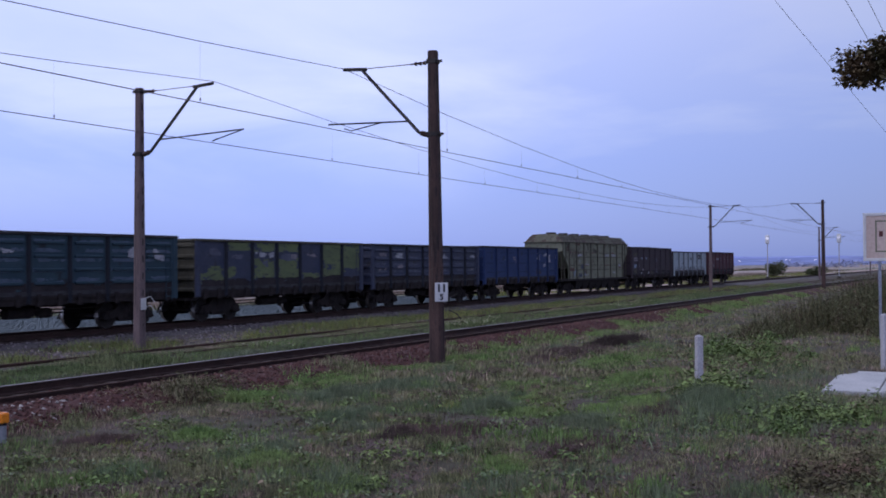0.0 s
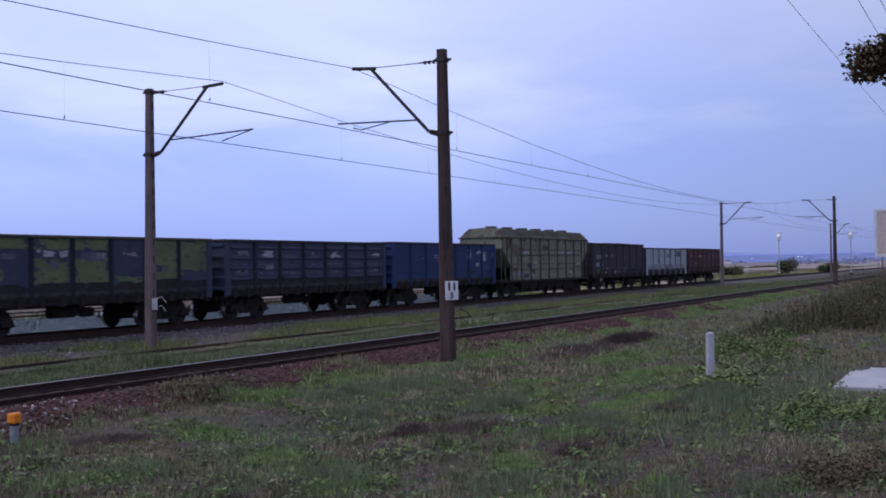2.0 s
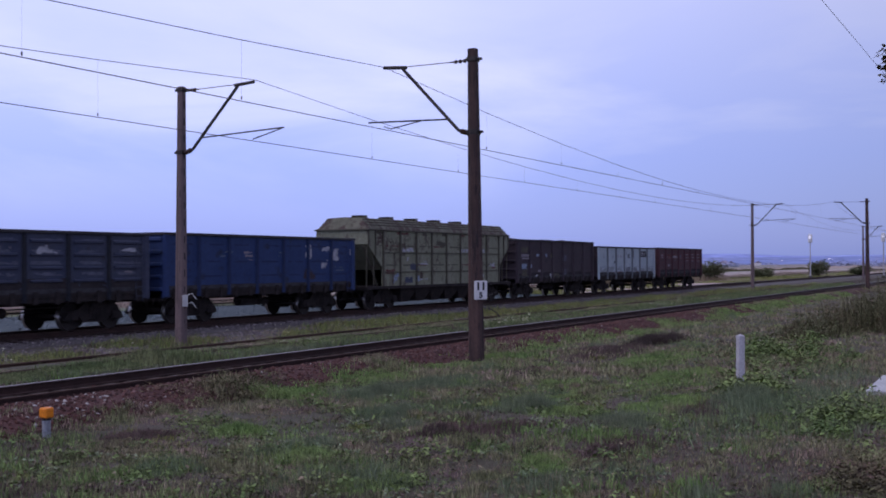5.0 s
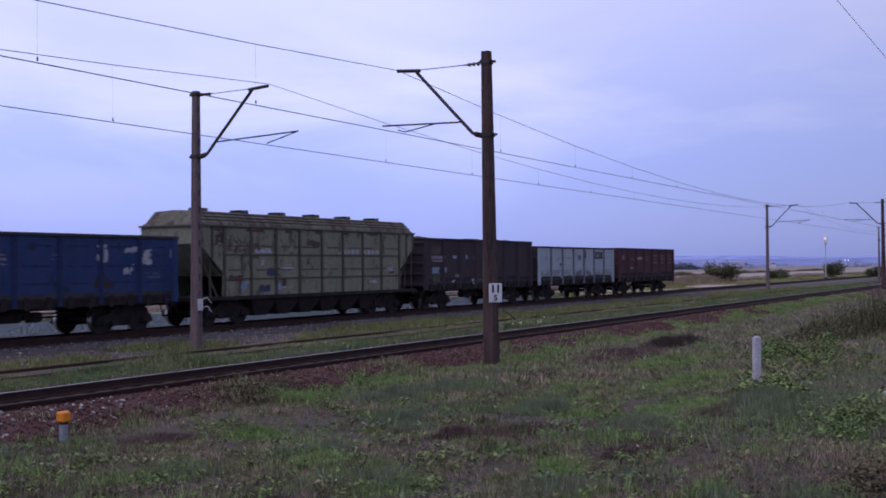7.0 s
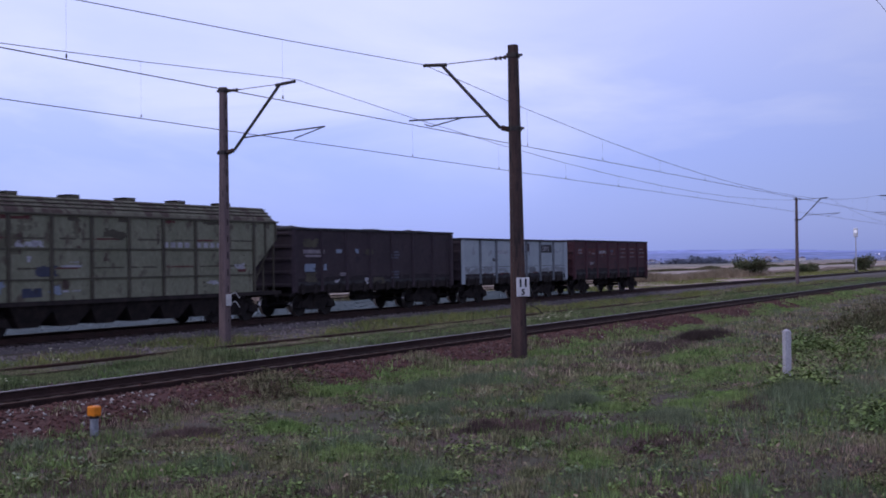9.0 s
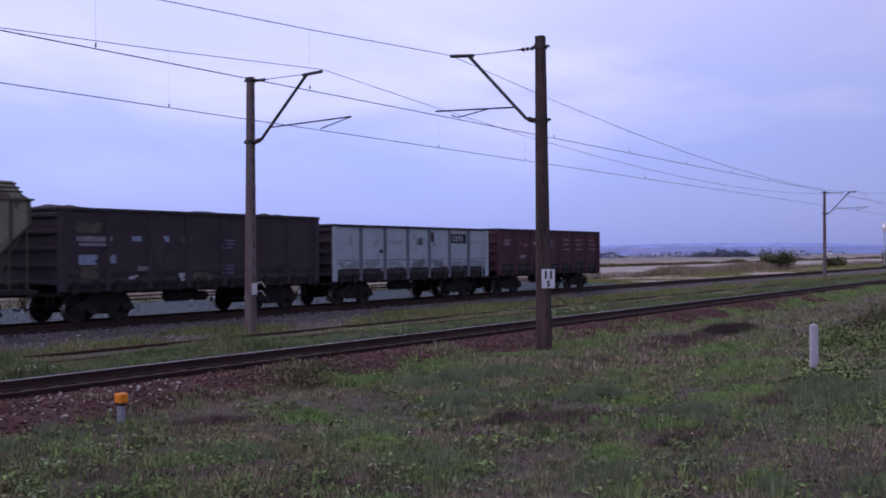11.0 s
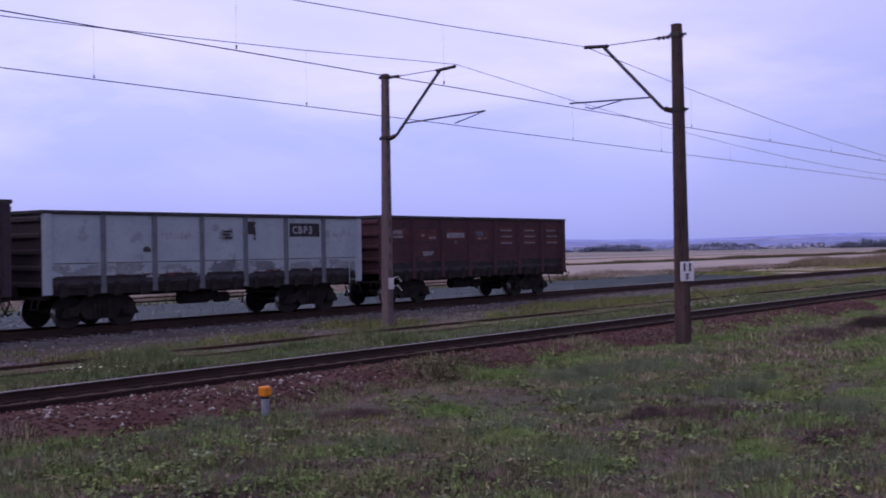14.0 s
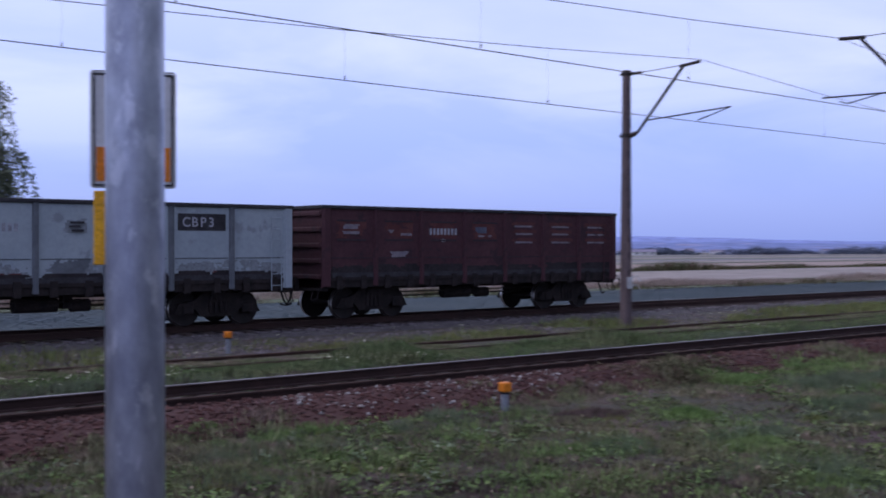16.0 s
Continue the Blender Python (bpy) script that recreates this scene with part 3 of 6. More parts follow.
x, y = verge(62000, 9.5, 34)
q = mottle(x, y, 1.7)
k = q > -0.04
x, y, q = x[k], y[k], q[k]
blades("verge_grass", x, y, over(x, y), 0.03 + 0.13 * np.clip(q, 0, 1), 0.009, 9, "grass", "short uneven dull green grass", 0.7, 0.07)
x, y = verge(40000, 24.0, 110)
q = mottle(x, y, 1.7)
k = q > -0.35
x, y, q = x[k], y[k], q[k]
blades("verge_grass_beyond", x, y, over(x, y), 0.06 + 0.13 * np.clip(q + 0.3, 0, 1), 0.022, 6, "grass", "uneven dull green grass along the line", 0.7, 0.16)
x, y = verge(16000, 9.5, 60)
q = mottle(x, y, 5.1)
k = q > 0.32
x, y, q = x[k], y[k], q[k]
blades("lush_grass_clumps", x, y, over(x, y), 0.05 + 0.13 * q, 0.009, 10, "lush", "brighter green grass clumps", 0.55, 0.08)
x, y = verge(7000, 9.5, 60)
k = mottle(x, y, 9.4) > 0.15
x, y = x[k], y[k]
blades("dry_grass", x, y, over(x, y), np.full(len(x), 0.09), 0.005, 5, "dry", "dry brown grass stalks", 0.9, 0.07)
x, y = verge(5200, 9.5, 50)
k = mottle(x, y, 3.3) > 0.05
x, y = np.repeat(x[k], 14), np.repeat(y[k], 14)
x, y = x + rng.normal(0, 0.06, len(x)), y + rng.normal(0, 0.05, len(x))
leaves("verge_weeds", x, y, over(x, y) + rng.uniform(0.02, 0.10, len(x)), 0.05, 0.6, "leaf", "low broad-leaved weeds in the grass", "weeds")
x, y = verge(26000, 9.5, 26, trodden=False)
blades("thatch", x, y, over(x, y), 0.012 + 0.03 * rng.uniform(0, 1, len(x)), 0.007, 6, "dead", "matted dead thatch between the tufts", 2.6, 0.09)
x, y = verge(9000, 9.5, 22, trodden=False)
leaves("fallen_leaves", x, y, over(x, y) + rng.uniform(0.01, 0.03, len(x)), 0.04, 0.5, "dead", "small brown fallen leaves", "leaf litter")
x, y = verge(620, 9.5, 30)
leaves("pale_leaf_litter", x, y, over(x, y) + 0.07, 0.075, 0.7, "dry", "pale dead leaves lying in the grass", "leaf litter")


def clumps(name, n, per, h, wid, blade, material, label, seed, cut, spread=0.13, lean=0.5):
    """Lumps of longer grass."""
    cx, cy = verge(n, 9.5, 65)
    k = patchy(cx, cy, 0.25, seed) > cut
    cx, cy = cx[k], cy[k]
    hh = np.repeat(h * rng.uniform(0.6, 1.5, len(cx)), per)
    sp = np.repeat(spread * rng.uniform(0.6, 1.6, len(cx)), per)
    dx, dy = rng.normal(0, 1, len(sp)), rng.normal(0, 1, len(sp))
    x, y = np.repeat(cx, per) + dx * sp * 1.5, np.repeat(cy, per) + dy * sp
    blades(name, x, y, over(x, y), hh * np.exp(-0.35 * (dx * dx + dy * dy)), wid, blade, material, label, lean, 0.03)


clumps("grass_lumps", 900, 26, 0.15, 0.009, 7, "grass", "lumps of longer dull green grass", 2.9, 0.0, 0.16)
clumps("bright_grass_lumps", 420, 30, 0.15, 0.010, 7, "lush", "bright green lumps of grass", 4.4, 0.05, 0.2)
clumps("yellow_grass_lumps", 420, 20, 0.11, 0.010, 6, "yellowweed", "yellow-green lumps of grass", 11.4, 0.1)
clumps("soft_dark_grass", 300, 50, 0.22, 0.006, 8, "dim", "soft dark grey-green grass in long tufts", 24.4, 0.1, 0.26, 0.5)
clumps("brown_tufts", 1100, 20, 0.10, 0.007, 6, "dead", "brown dead tufts in the grass", 14.4, 0.0, 0.16, 0.9)
clumps("straw_tufts", 150, 10, 0.13, 0.005, 5, "dry", "straw-coloured dead tufts in the grass", 34.4, 0.0, 0.12, 0.8)
clumps("dark_tufts", 420, 22, 0.12, 0.008, 6, "sleeper", "dark dead tufts in the grass", 17.4, 0.0, 0.2, 0.8)


def tuft(name, x, y, rx, ry, h, n, wid, material, label, lean=0.5):
    """One large tussock or patch of its own kind of grass."""
    dx, dy = rng.normal(0, 0.5, n), rng.normal(0, 0.5, n)
    px, py = x + dx * rx, y + dy * ry
    bump = np.clip(patchy(px, py, 2.2, x) + 0.75, 0.2, 1.3)
    blades(name, px, py, over(px, py), h * bump * np.exp(-0.5 * (dx * dx + dy * dy)), wid, 8, material, label, lean, 0.05)


SOFT = "soft dark green tussock of long fine grass"
for x, y, rx, ry, h in ((18.5, 11.3, 0.8, 0.8, 0.30), (18.1, 7.9, 0.7, 0.6, 0.28), (16.4, 9.6, 0.9, 0.7, 0.18), (20.5, 4.6, 1.2, 0.7, 0.30), (21.0, 11.2, 1.6, 0.8, 0.2), (17.2, 5.9, 1.0, 0.5, 0.16), (13.0, 8.9, 0.5, 0.4, 0.2)):
    tuft("soft_tussock", x, y, rx, ry, h, int(900 * rx), 0.005, "dim", SOFT)
LUSH = "patch of bright fresh green grass"
for x, y, rx, ry, h in ((12.1, 8.5, 0.8, 0.7, 0.15), (13.8, 10.85, 0.5, 0.4, 0.15), (18.0, 7.2, 0.8, 0.7, 0.10), (22.3, 8.9, 1.0, 0.8, 0.08), (20.0, 8.4, 1.8, 0.9, 0.10), (11.2, 6.9, 0.9, 0.5, 0.10), (10.6, 9.6, 0.6, 0.5, 0.10), (11.6, 7.6, 0.9, 0.5, 0.11), (24.5, 7.2, 2.6, 1.0, 0.13), (29.0, 9.0, 3.0, 0.9, 0.12), (13.4, 5.6, 0.7, 0.4, 0.10), (19.5, 6.0, 1.6, 0.6, 0.13)):
    tuft("bright_grass_patch", x, y, rx, ry, h, int(700 * rx), 0.009, "lush", LUSH, 0.6)
PINK = "low purple-brown withered grass"
for x, y, rx, ry, h in ((30.6, 10.9, 2.6, 0.9, 0.20), (15.1, 8.0, 0.6, 0.35, 0.13), (24.2, 10.6, 1.8, 0.5, 0.12), (15.4, 7.3, 1.1, 0.5, 0.12), (14.9, 5.2, 1.4, 0.6, 0.10), (19.0, 5.2, 1.2, 0.4, 0.14), (12.6, 11.6, 0.9, 0.4, 0.12)):
    tuft("withered_grass_patch", x, y, rx, ry, h, int(600 * rx), 0.006, "dead", PINK, 0.9)
for x, y, rx, ry, h in ((35.3, 11.0, 1.7, 0.55, 0.34), (15.0, 8.0, 0.4, 0.25, 0.12)):
    tuft("dark_dead_tussock", x, y, rx, ry, h, int(700 * rx), 0.008, "sleeper", "dark dead tussock of grass", 0.9)

# trodden strip near the road
x, y = verge(13000, 9.5, 24, trodden=False)
k = rng.uniform(0, 1, len(x)) < np.exp(-((x - 13.6) / 3.8) ** 2 - ((y - 2.9) / 1.8) ** 2)
x, y = x[k], y[k]
blades("trodden_dead_grass", x, y, over(x, y), 0.03 + 0.09 * np.clip(patchy(x, y, 0.8, 3.1) + 0.2, 0, 1), 0.006, 8, "dead", "reddish-brown trodden dead grass", 1.3, 0.09)


def leafy(name, cx, cy, hh, per, sx, sy, size, material, label):
    """Rounded clumps of broad leaves, each clump lit on top and open below."""
    X, Y, H = (np.repeat(v, per) for v in (cx, cy, hh))
    dx, dy = rng.normal(0, 1, len(X)), rng.normal(0, 1, len(X))
    X, Y = X + dx * sx, Y + dy * sy
    z = H * np.exp(-0.45 * (dx * dx + dy * dy)) * rng.uniform(0.35, 1.05, len(X))
    leaves(name, X, Y, over(X, Y) + 0.02 + z, size, 0.5, material, label, "weeds")


cx, cy = verge(340, 9.5, 40)
k = patchy(cx, cy, 0.25, 41.0) > 0.0
leafy("dock_weeds", cx[k], cy[k], rng.uniform(0.08, 0.2, k.sum()), 60, 0.15, 0.12, 0.06, "leaf", "broad-leaved green weeds in clumps")
for nm, n, seed, size, material, label in (("plantain_rosettes", 240, 71.0, 0.062, "leaf", "flat rosettes of broad green leaves"), ("dull_rosettes", 420, 73.0, 0.06, "tallweed", "flat rosettes of dull brownish leaves"), ("grey_rosettes", 260, 77.0, 0.06, "dim", "flat rosettes of grey-green leaves")):
    cx, cy = verge(n, 9.5, 24)
    k = patchy(cx, cy, 0.4, seed) > -0.1
    leafy(nm, cx[k], cy[k], rng.uniform(0.05, 0.14, k.sum()), 26, 0.11, 0.10, size, material, label)
cx, cy = rng.normal(14.0, 1.0, 60), rng.normal(1.7, 0.45, 60)
leafy("dull_weeds_by_the_road", cx, cy, rng.uniform(0.06, 0.26, 60), 70, 0.18, 0.14, 0.05, "tallweed", "dull reddish-green weeds beside the road")
cx, cy = rng.normal(18.9, 1.2, 30), rng.normal(2.7, 0.5, 30)
k = ~((cx > 22.3) & (cy < 3.6)) & (cx > 16.2)
leafy("nettles_by_the_slabs", cx[k], cy[k], rng.uniform(0.12, 0.45, k.sum()), 90, 0.22, 0.18, 0.075, "leaf", "dense leafy weeds before the concrete slabs")
cx = np.concatenate([rng.normal(22.0, 0.7, 14), rng.normal(28.5, 2.4, 18), rng.normal(31.7, 1.5, 30)])
cy = np.concatenate([rng.normal(4.9, 0.35, 14), rng.normal(5.2, 0.7, 18), rng.normal(6.6, 0.6, 30)])
k = ~((cx < 29.5) & (cy < 3.8)) & (np.hypot(cx - 23.3, cy - 5.6) > 0.45)
leafy("leafy_weeds", cx[k], cy[k], rng.uniform(0.15, 0.55, k.sum()), 110, 0.24, 0.2, 0.085, "leaf", "leafy bright green nettles round the white post")
# weeds and bright grass creeping over the foot of the ballast
cx, cy = rng.normal(17.3, 0.75, 45), rng.normal(13.7, 0.35, 45)
leafy("ballast_edge_weeds", cx, cy, rng.uniform(0.12, 0.34, 45), 80, 0.2, 0.16, 0.05, "tallweed", "dark low weeds growing over the ballast edge")
x = 17.5 + 75 * rng.uniform(0, 1, 9000) ** 1.5
y = 13.0 + 0.55 * patchy(x, x * 0, 0.22, 12.0) + rng.normal(0, 0.35, 9000) + np.clip((x - 30) / 60, 0, 0.7)
k = (mottle(x, y, 51.0) > -0.05) & (y < 14.8)
x, y = x[k], y[k]
blades("ballast_edge_grass", x, y, over(x, y), 0.06 + 0.14 * np.clip(patchy(x, y, 0.6, 53.0) + 0.3, 0, 1), 0.012, 9, "lush", "bright green grass along the foot of the ballast", 0.6, 0.1)
x, y = verge(22000, 13.0, 60, 13.4)
k = (y > 8.5 + 1.5 * patchy(x, y, 0.2, 51.0)) & (mottle(x, y, 52.0) > 0.0)
x, y = x[k], y[k]
blades("pale_green_grass", x, y, over(x, y), 0.05 + 0.09 * np.clip(patchy(x, y, 0.6, 53.0) + 0.2, 0, 1), 0.010, 8, "fresh", "paler green grass before the ballast", 0.6, 0.1)

# grass along and between the tracks
def bed(y):
    return np.interp(y, (12.9, 13.75, 14.2, 14.9, 15.0, 16.8, 17.5, 18.1, 19.2, 20.8, 21.8, 22.6), (-0.5, -0.21, -0.11, -0.11, -0.3, -0.3, -0.36, -0.17, -0.14, -0.14, -0.21, -0.37))


for nm, n, y0, y1, h, mt, lb, per, cut in (("grass_beyond_near_rail", 12000, 16.75, 18.4, 0.13, "dim", "rank grass between the two tracks", 9, -0.3), ("grass_over_middle_rail", 19000, 18.1, 19.5, 0.20, "fresh", "rank grass hiding the nearer rail of the middle track", 9, -0.55),
                                           ("grass_in_middle_track", 26000, 19.5, 20.6, 0.07, "grass", "low grass growing through the middle track", 8, -0.5), ("grass_behind_middle_rail", 12000, 21.0, 26.0, 0.26, "yellowweed", "yellow-green weeds beside the middle track", 8, 0.0), ("dull_grass_behind_middle_rail", 12000, 21.0, 26.6, 0.14, "grass", "dull grass beside the middle track", 8, -0.3),
                                           ("brown_weeds_by_middle_rail", 5000, 20.9, 26.6, 0.22, "dead", "brown withered weeds beside the middle track", 7, 0.08), ("brown_weeds_between_tracks", 4500, 17.0, 19.2, 0.16, "dead", "brown withered weeds between the tracks", 7, 0.05), ("green_weeds_between_tracks", 6000, 17.0, 19.3, 0.17, "lush", "green weeds between the tracks", 8, 0.12), ("green_behind_middle_rail", 7000, 21.0, 26.4, 0.18, "lush", "green weeds beside the middle track", 8, 0.08), ("grass_before_rails", 4000, 13.2, 14.3, 0.12, "grass", "grass tufts creeping into the ballast", 10, 0.3)):
    x = 5 + 120 * rng.uniform(0, 1, n) ** 1.7
    y = rng.uniform(y0, y1, n)
    q = patchy(x, y, 0.35, 2.2 + y0)
    k = (q > cut) & (rng.uniform(0, 1, n) < np.where(y > 22.5, np.clip((x - 13 - 2.2 * (y - 22.5)) / 9, 0.12, 1), 1))
    x, y, q = x[k], y[k], q[k]
    q = q + 0.7 * patchy(x, y, 1.3, 5.2 + y0)
    blades(nm, x, y, bed(y), h * (0.45 + 1.5 * np.clip(q + 0.1, 0, 1.2)), 0.012, per, mt, lb, 0.5, 0.1)
stones("gravel_between_tracks", 6500, (7, 46), (22.6, 27.0), lambda x, y: terrain(x, y) + 0.0 * y, 0.055, "stone_grey", "grey gravel strewn between the middle and the broad-gauge track")
x = rng.uniform(6, 40, 160)
y = rng.uniform(21.2, 26.5, 160)
leaves("white_flowers", x, y, terrain(x, y) + rng.uniform(0.1, 0.25, 160), 0.08, 0.4, "flower", "white flower heads on the gravel", "flowers")
x = rng.uniform(6, 70, 2500)
y = rng.uniform(17.6, 19.2, 2500)
q = patchy(x, y, 0.25, 6.6)
k = q > 0.3
leaves("pale_flowers", x[k], y[k], np.full(k.sum(), -0.02) + rng.uniform(0, 0.06, k.sum()), 0.06, 0.4, "flower", "pale yellow-white flower heads beside the tracks", "flowers")

# cabbage field behind the train
row = np.arange(34.0, 44, 0.6)
gx = np.arange(8, 88, 0.45)
X, Y = np.meshgrid(gx, row, indexing="ij")
k = X.ravel() > 0.25 * Y.ravel()
x, y = np.repeat(X.ravel()[k], 20), np.repeat(Y.ravel()[k], 20)
x, y = x + rng.normal(0, 0.17, len(x)), y + rng.normal(0, 0.2, len(x))
leaves("cabbage_plants", x, y, terrain(x, y) + rng.uniform(0.035, 0.075, len(x)), 0.13, 0.06, "cabbage", "rows of blue-green cabbage plants", "crops")

# brush on the field edge
x = 16 + 380 * rng.uniform(0, 1, 15000) ** 1.4
y = rng.uniform(46, 52, 15000) + 1.0 * np.sin(x / 20)
blades("field_edge_brush", x, y, terrain(x, y), 0.22 + 0.6 * np.clip(patchy(x, y, 0.12, 4.0) + 0.1, 0, 1), 0.03, 7, "straw", "tall pinkish dry weeds along the field edge", 0.4, 0.3)
x = 16 + 380 * rng.uniform(0, 1, 5000) ** 1.4
y = rng.uniform(43, 48.5, 5000) + 1.0 * np.sin(x / 20)
k = patchy(x, y, 0.15, 7.0) > -0.15
x, y = x[k], y[k]
blades("field_edge_weeds", x, y, terrain(x, y), 0.2 + 0.5 * np.clip(patchy(x, y, 0.2, 8.0) + 0.1, 0, 1), 0.03, 9, "tallweed", "dull green weeds along the field edge", 0.4, 0.3)
x = 84 + 220 * rng.uniform(0, 1, 9000) ** 1.3
y = rng.uniform(33, 43, 9000)
q = patchy(x, y, 0.13, 17.0)
k = q > -0.05
x, y, q = x[k], y[k], q[k]
blades("weedy_strip", x, y, terrain(x, y), 0.12 + 0.55 * np.clip(q, 0, 1), 0.025, 9, "yellowweed", "yellow-green weeds behind the broad-gauge track", 0.4, 0.25)
x = rng.uniform(120, 166, 1500)
y = 44.5 + rng.normal(0, 1.3, 1500)
blades("brown_brush_mound", x, y, terrain(x, y), 0.35 + 1.1 * np.clip(patchy(x, y, 0.12, 27.0) + 0.35, 0, 1), 0.03, 22, "dry", "mound of brown dead brush in the field", 0.4, 0.35)


x = 40 + 420 * rng.uniform(0, 1, 4200)
y = 83.5 + rng.normal(0, 0.5, 4200) + 1.5 * np.sin(x / 45)
blades("field_hedge", x, y, terrain(x, y), 0.35 + 1.0 * np.clip(patchy(x, y, 0.06, 14.0) + 0.25, 0, 1), 0.05, 10, "tallweed", "low dark hedge of weeds between two fields", 0.4, 0.4)


# ---- tall weeds by the crossing ----
def tall_weeds():
    n = 1400
    x, y = rng.uniform(34, 66, n), rng.uniform(-4, 8.4, n)
    edge = 7.4 - 0.05 * (x - 36) + 0.7 * np.sin(x * 0.7)
    front = 36.0 + np.clip(5.0 - y, 0, 9) * 0.1 + 1.1 * np.sin(y * 1.7)
    k = (y < edge) & (x > front)
    x, y = x[k], y[k]
    inn = np.clip(np.minimum(edge[k] - y, x - front[k]) / 2.4, 0.12, 1)
    h = (0.8 + 1.0 * rng.uniform(0, 1, len(x))) * inn ** 0.6
    z = terrain(x, y)
    blades("tall_weed_stems", x, y, z, h * 1.2, 0.012, 22, "tallweed", "tall dull stems of weeds", 0.35, 0.3, "weeds")
    for name, pick, size, material, label in (("tall_weed_leaves", 0.62, 0.065, "tallweed", "dense tall greenish-brown weeds"), ("tall_nettle_leaves", 0.38, 0.065, "bush", "tall dull green nettles")):
        m = rng.uniform(0, 1, len(x)) < pick
        r = 190
        X, Y, Z, H = (np.repeat(q[m], r) for q in (x, y, z, h))
        d = rng.normal(0, 1, (2, len(X)))
        f = rng.uniform(0.1, 1, len(X)) ** 0.6
        leaves(name, X + d[0] * 0.36, Y + d[1] * 0.36, Z + H * f * np.exp(-0.22 * (d[0] ** 2 + d[1] ** 2)), size, 1.1, material, label, "weeds")
    x, y = rng.normal(21.5, 3.0, 420), rng.normal(4.0, 1.0, 420)
    k = ~((x > 22.7) & (y < 3.5))
    x, y = x[k], y[k]
    blades("rank_grass_by_post", x, y, terrain(x, y), 0.08 + 0.22 * rng.uniform(0, 1, len(x)), 0.008, 22, "dim", "rank green grass round the white post", 0.6, 0.2)


tall_weeds()


# ---- overhead line ----
# plate on the shaft face whose dark colour paints a recess in shade
bm = bmesh.new()
box(bm, -0.035, 0.035, -0.004, 0.02, 0, 0.22, 0.01)
RECESS = mesh_of("recess", bm, M["mastrecess"])


def pole(x, y, side, lean, label):
    """A catenary mast; side: +1 reaches away over the near track, -1 back over the middle one."""
    p = thing("catenary_mast", label, "catenary mast", pose(x, y, 0), "catenary masts along the line")
    rs = 0.158 if side > 0 else 0.138
    bm = bmesh.new()
    ring = [(-1, -0.75), (-0.75, -1), (0.75, -1), (1, -0.75), (1, 0.75), (0.75, 1), (-0.75, 1), (-1, 0.75)]
    levels = [(-0.55, rs * 1.06), (2.0, rs * 0.95), (5.0, rs * 0.82), (7.63 if side > 0 else 7.46, rs * 0.70)]
    vs = [[bm.verts.new((a * r + lean * (z + 0.5) / 8, b * r, z)) for a, b in ring] for z, r in levels]
    for lo, hi in zip(vs, vs[1:]):
        for i in range(8):
            bm.faces.new((lo[i], lo[(i + 1) % 8], hi[(i + 1) % 8], hi[i]))
    bm.faces.new(vs[-1])
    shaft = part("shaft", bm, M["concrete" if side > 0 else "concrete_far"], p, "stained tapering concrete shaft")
    for z in np.arange(0.3, 7.2, 0.5):
        r = rs * (0.97 - 0.036 * z) + 0.004
        shared("recess", RECESS, shaft, pose(lean * (z + 0.5) / 8, -r, z))
    for nm, z in (("top_clamp", 7.36), ("lower_clamp", 5.5)):
        bm = bmesh.new()
        r = rs * (0.97 - 0.036 * z) + 0.02
        c = lean * (z + 0.5) / 8
        box(bm, c - r, c + r, -r, r, z - 0.06, z + 0.06, 0.01)
        box(bm, c - 0.03, c + 0.03, -r - 0.12, r + 0.12, z - 0.03, z + 0.03)
        part(nm, bm, M["steel"], p)
    lx = lean
    s = side
    tip = (0, s * 2.75, 7.36)
    foot = (lx * 0.75, s * 0.42, 5.56)
    bend = (0, s * 2.05, 7.36)
    bm = bmesh.new()
    rod(bm, foot, (0, s * 2.15, 7.33), 0.045, 0.045, 8)
    arm = part("diagonal_arm", bm, M["steel"], p, "dark steel diagonal arm")
    bm = bmesh.new()
    rod(bm, (0, s * 2.02, 7.34), (0, s * 2.72, 7.39), 0.048, 0.048, 8)
    part("wire_saddle", bm, M["steel"], arm)
    bm = bmesh.new()
    for q in np.linspace(0.1, 0.5, 5):
        c = Vector((lx * 0.75, s * 0.15, 5.48)).lerp(Vector(foot), q * 1.6)
        rod(bm, c - Vector((0, s * 0.02, 0)), c + Vector((0, s * 0.02, 0.01)), 0.075, 0.05, 10)
    part("insulator", bm, M["porcelain"], p, "brown ribbed insulator")
    bm = bmesh.new()
    for q in np.linspace(0.25, 0.5, 3):
        rod(bm, (lx * 0.95, s * q - 0.03, 7.34), (lx * 0.95, s * q + 0.03, 7.34), 0.055, 0.04, 10)
    rod(bm, (lx * 0.95, s * 0.1, 7.36), (lx * 0.95, s * 0.66, 7.34), 0.02, 0.02, 6)
    part("top_insulator", bm, M["porcelain"], p)
    bm = bmesh.new()
    rod(bm, (lx * 0.95, s * 0.6, 7.34), bend, 0.012, 0.012, 5)
    part("tie_wire", bm, M["wire"], p)
    far, low = (3.2, 2.53) if s > 0 else (3.76, 2.63)
    bm = bmesh.new()
    rod(bm, (0, s * 0.72, 5.89), (0, s * far, 5.95 if s > 0 else 6.02), 0.022, 0.022, 6)
    part("steady_tube", bm, M["steel"], p)
    bm = bmesh.new()
    tube(bm, [(0, s * (1.6 if s > 0 else far), 5.9 if s > 0 else 6.02), (0.05, s * low, 5.75), (0.05, s * (low + 0.22), 5.82)], 0.016, 6)
    part("steady_arm", bm, M["steel"], p)
    bm = bmesh.new()
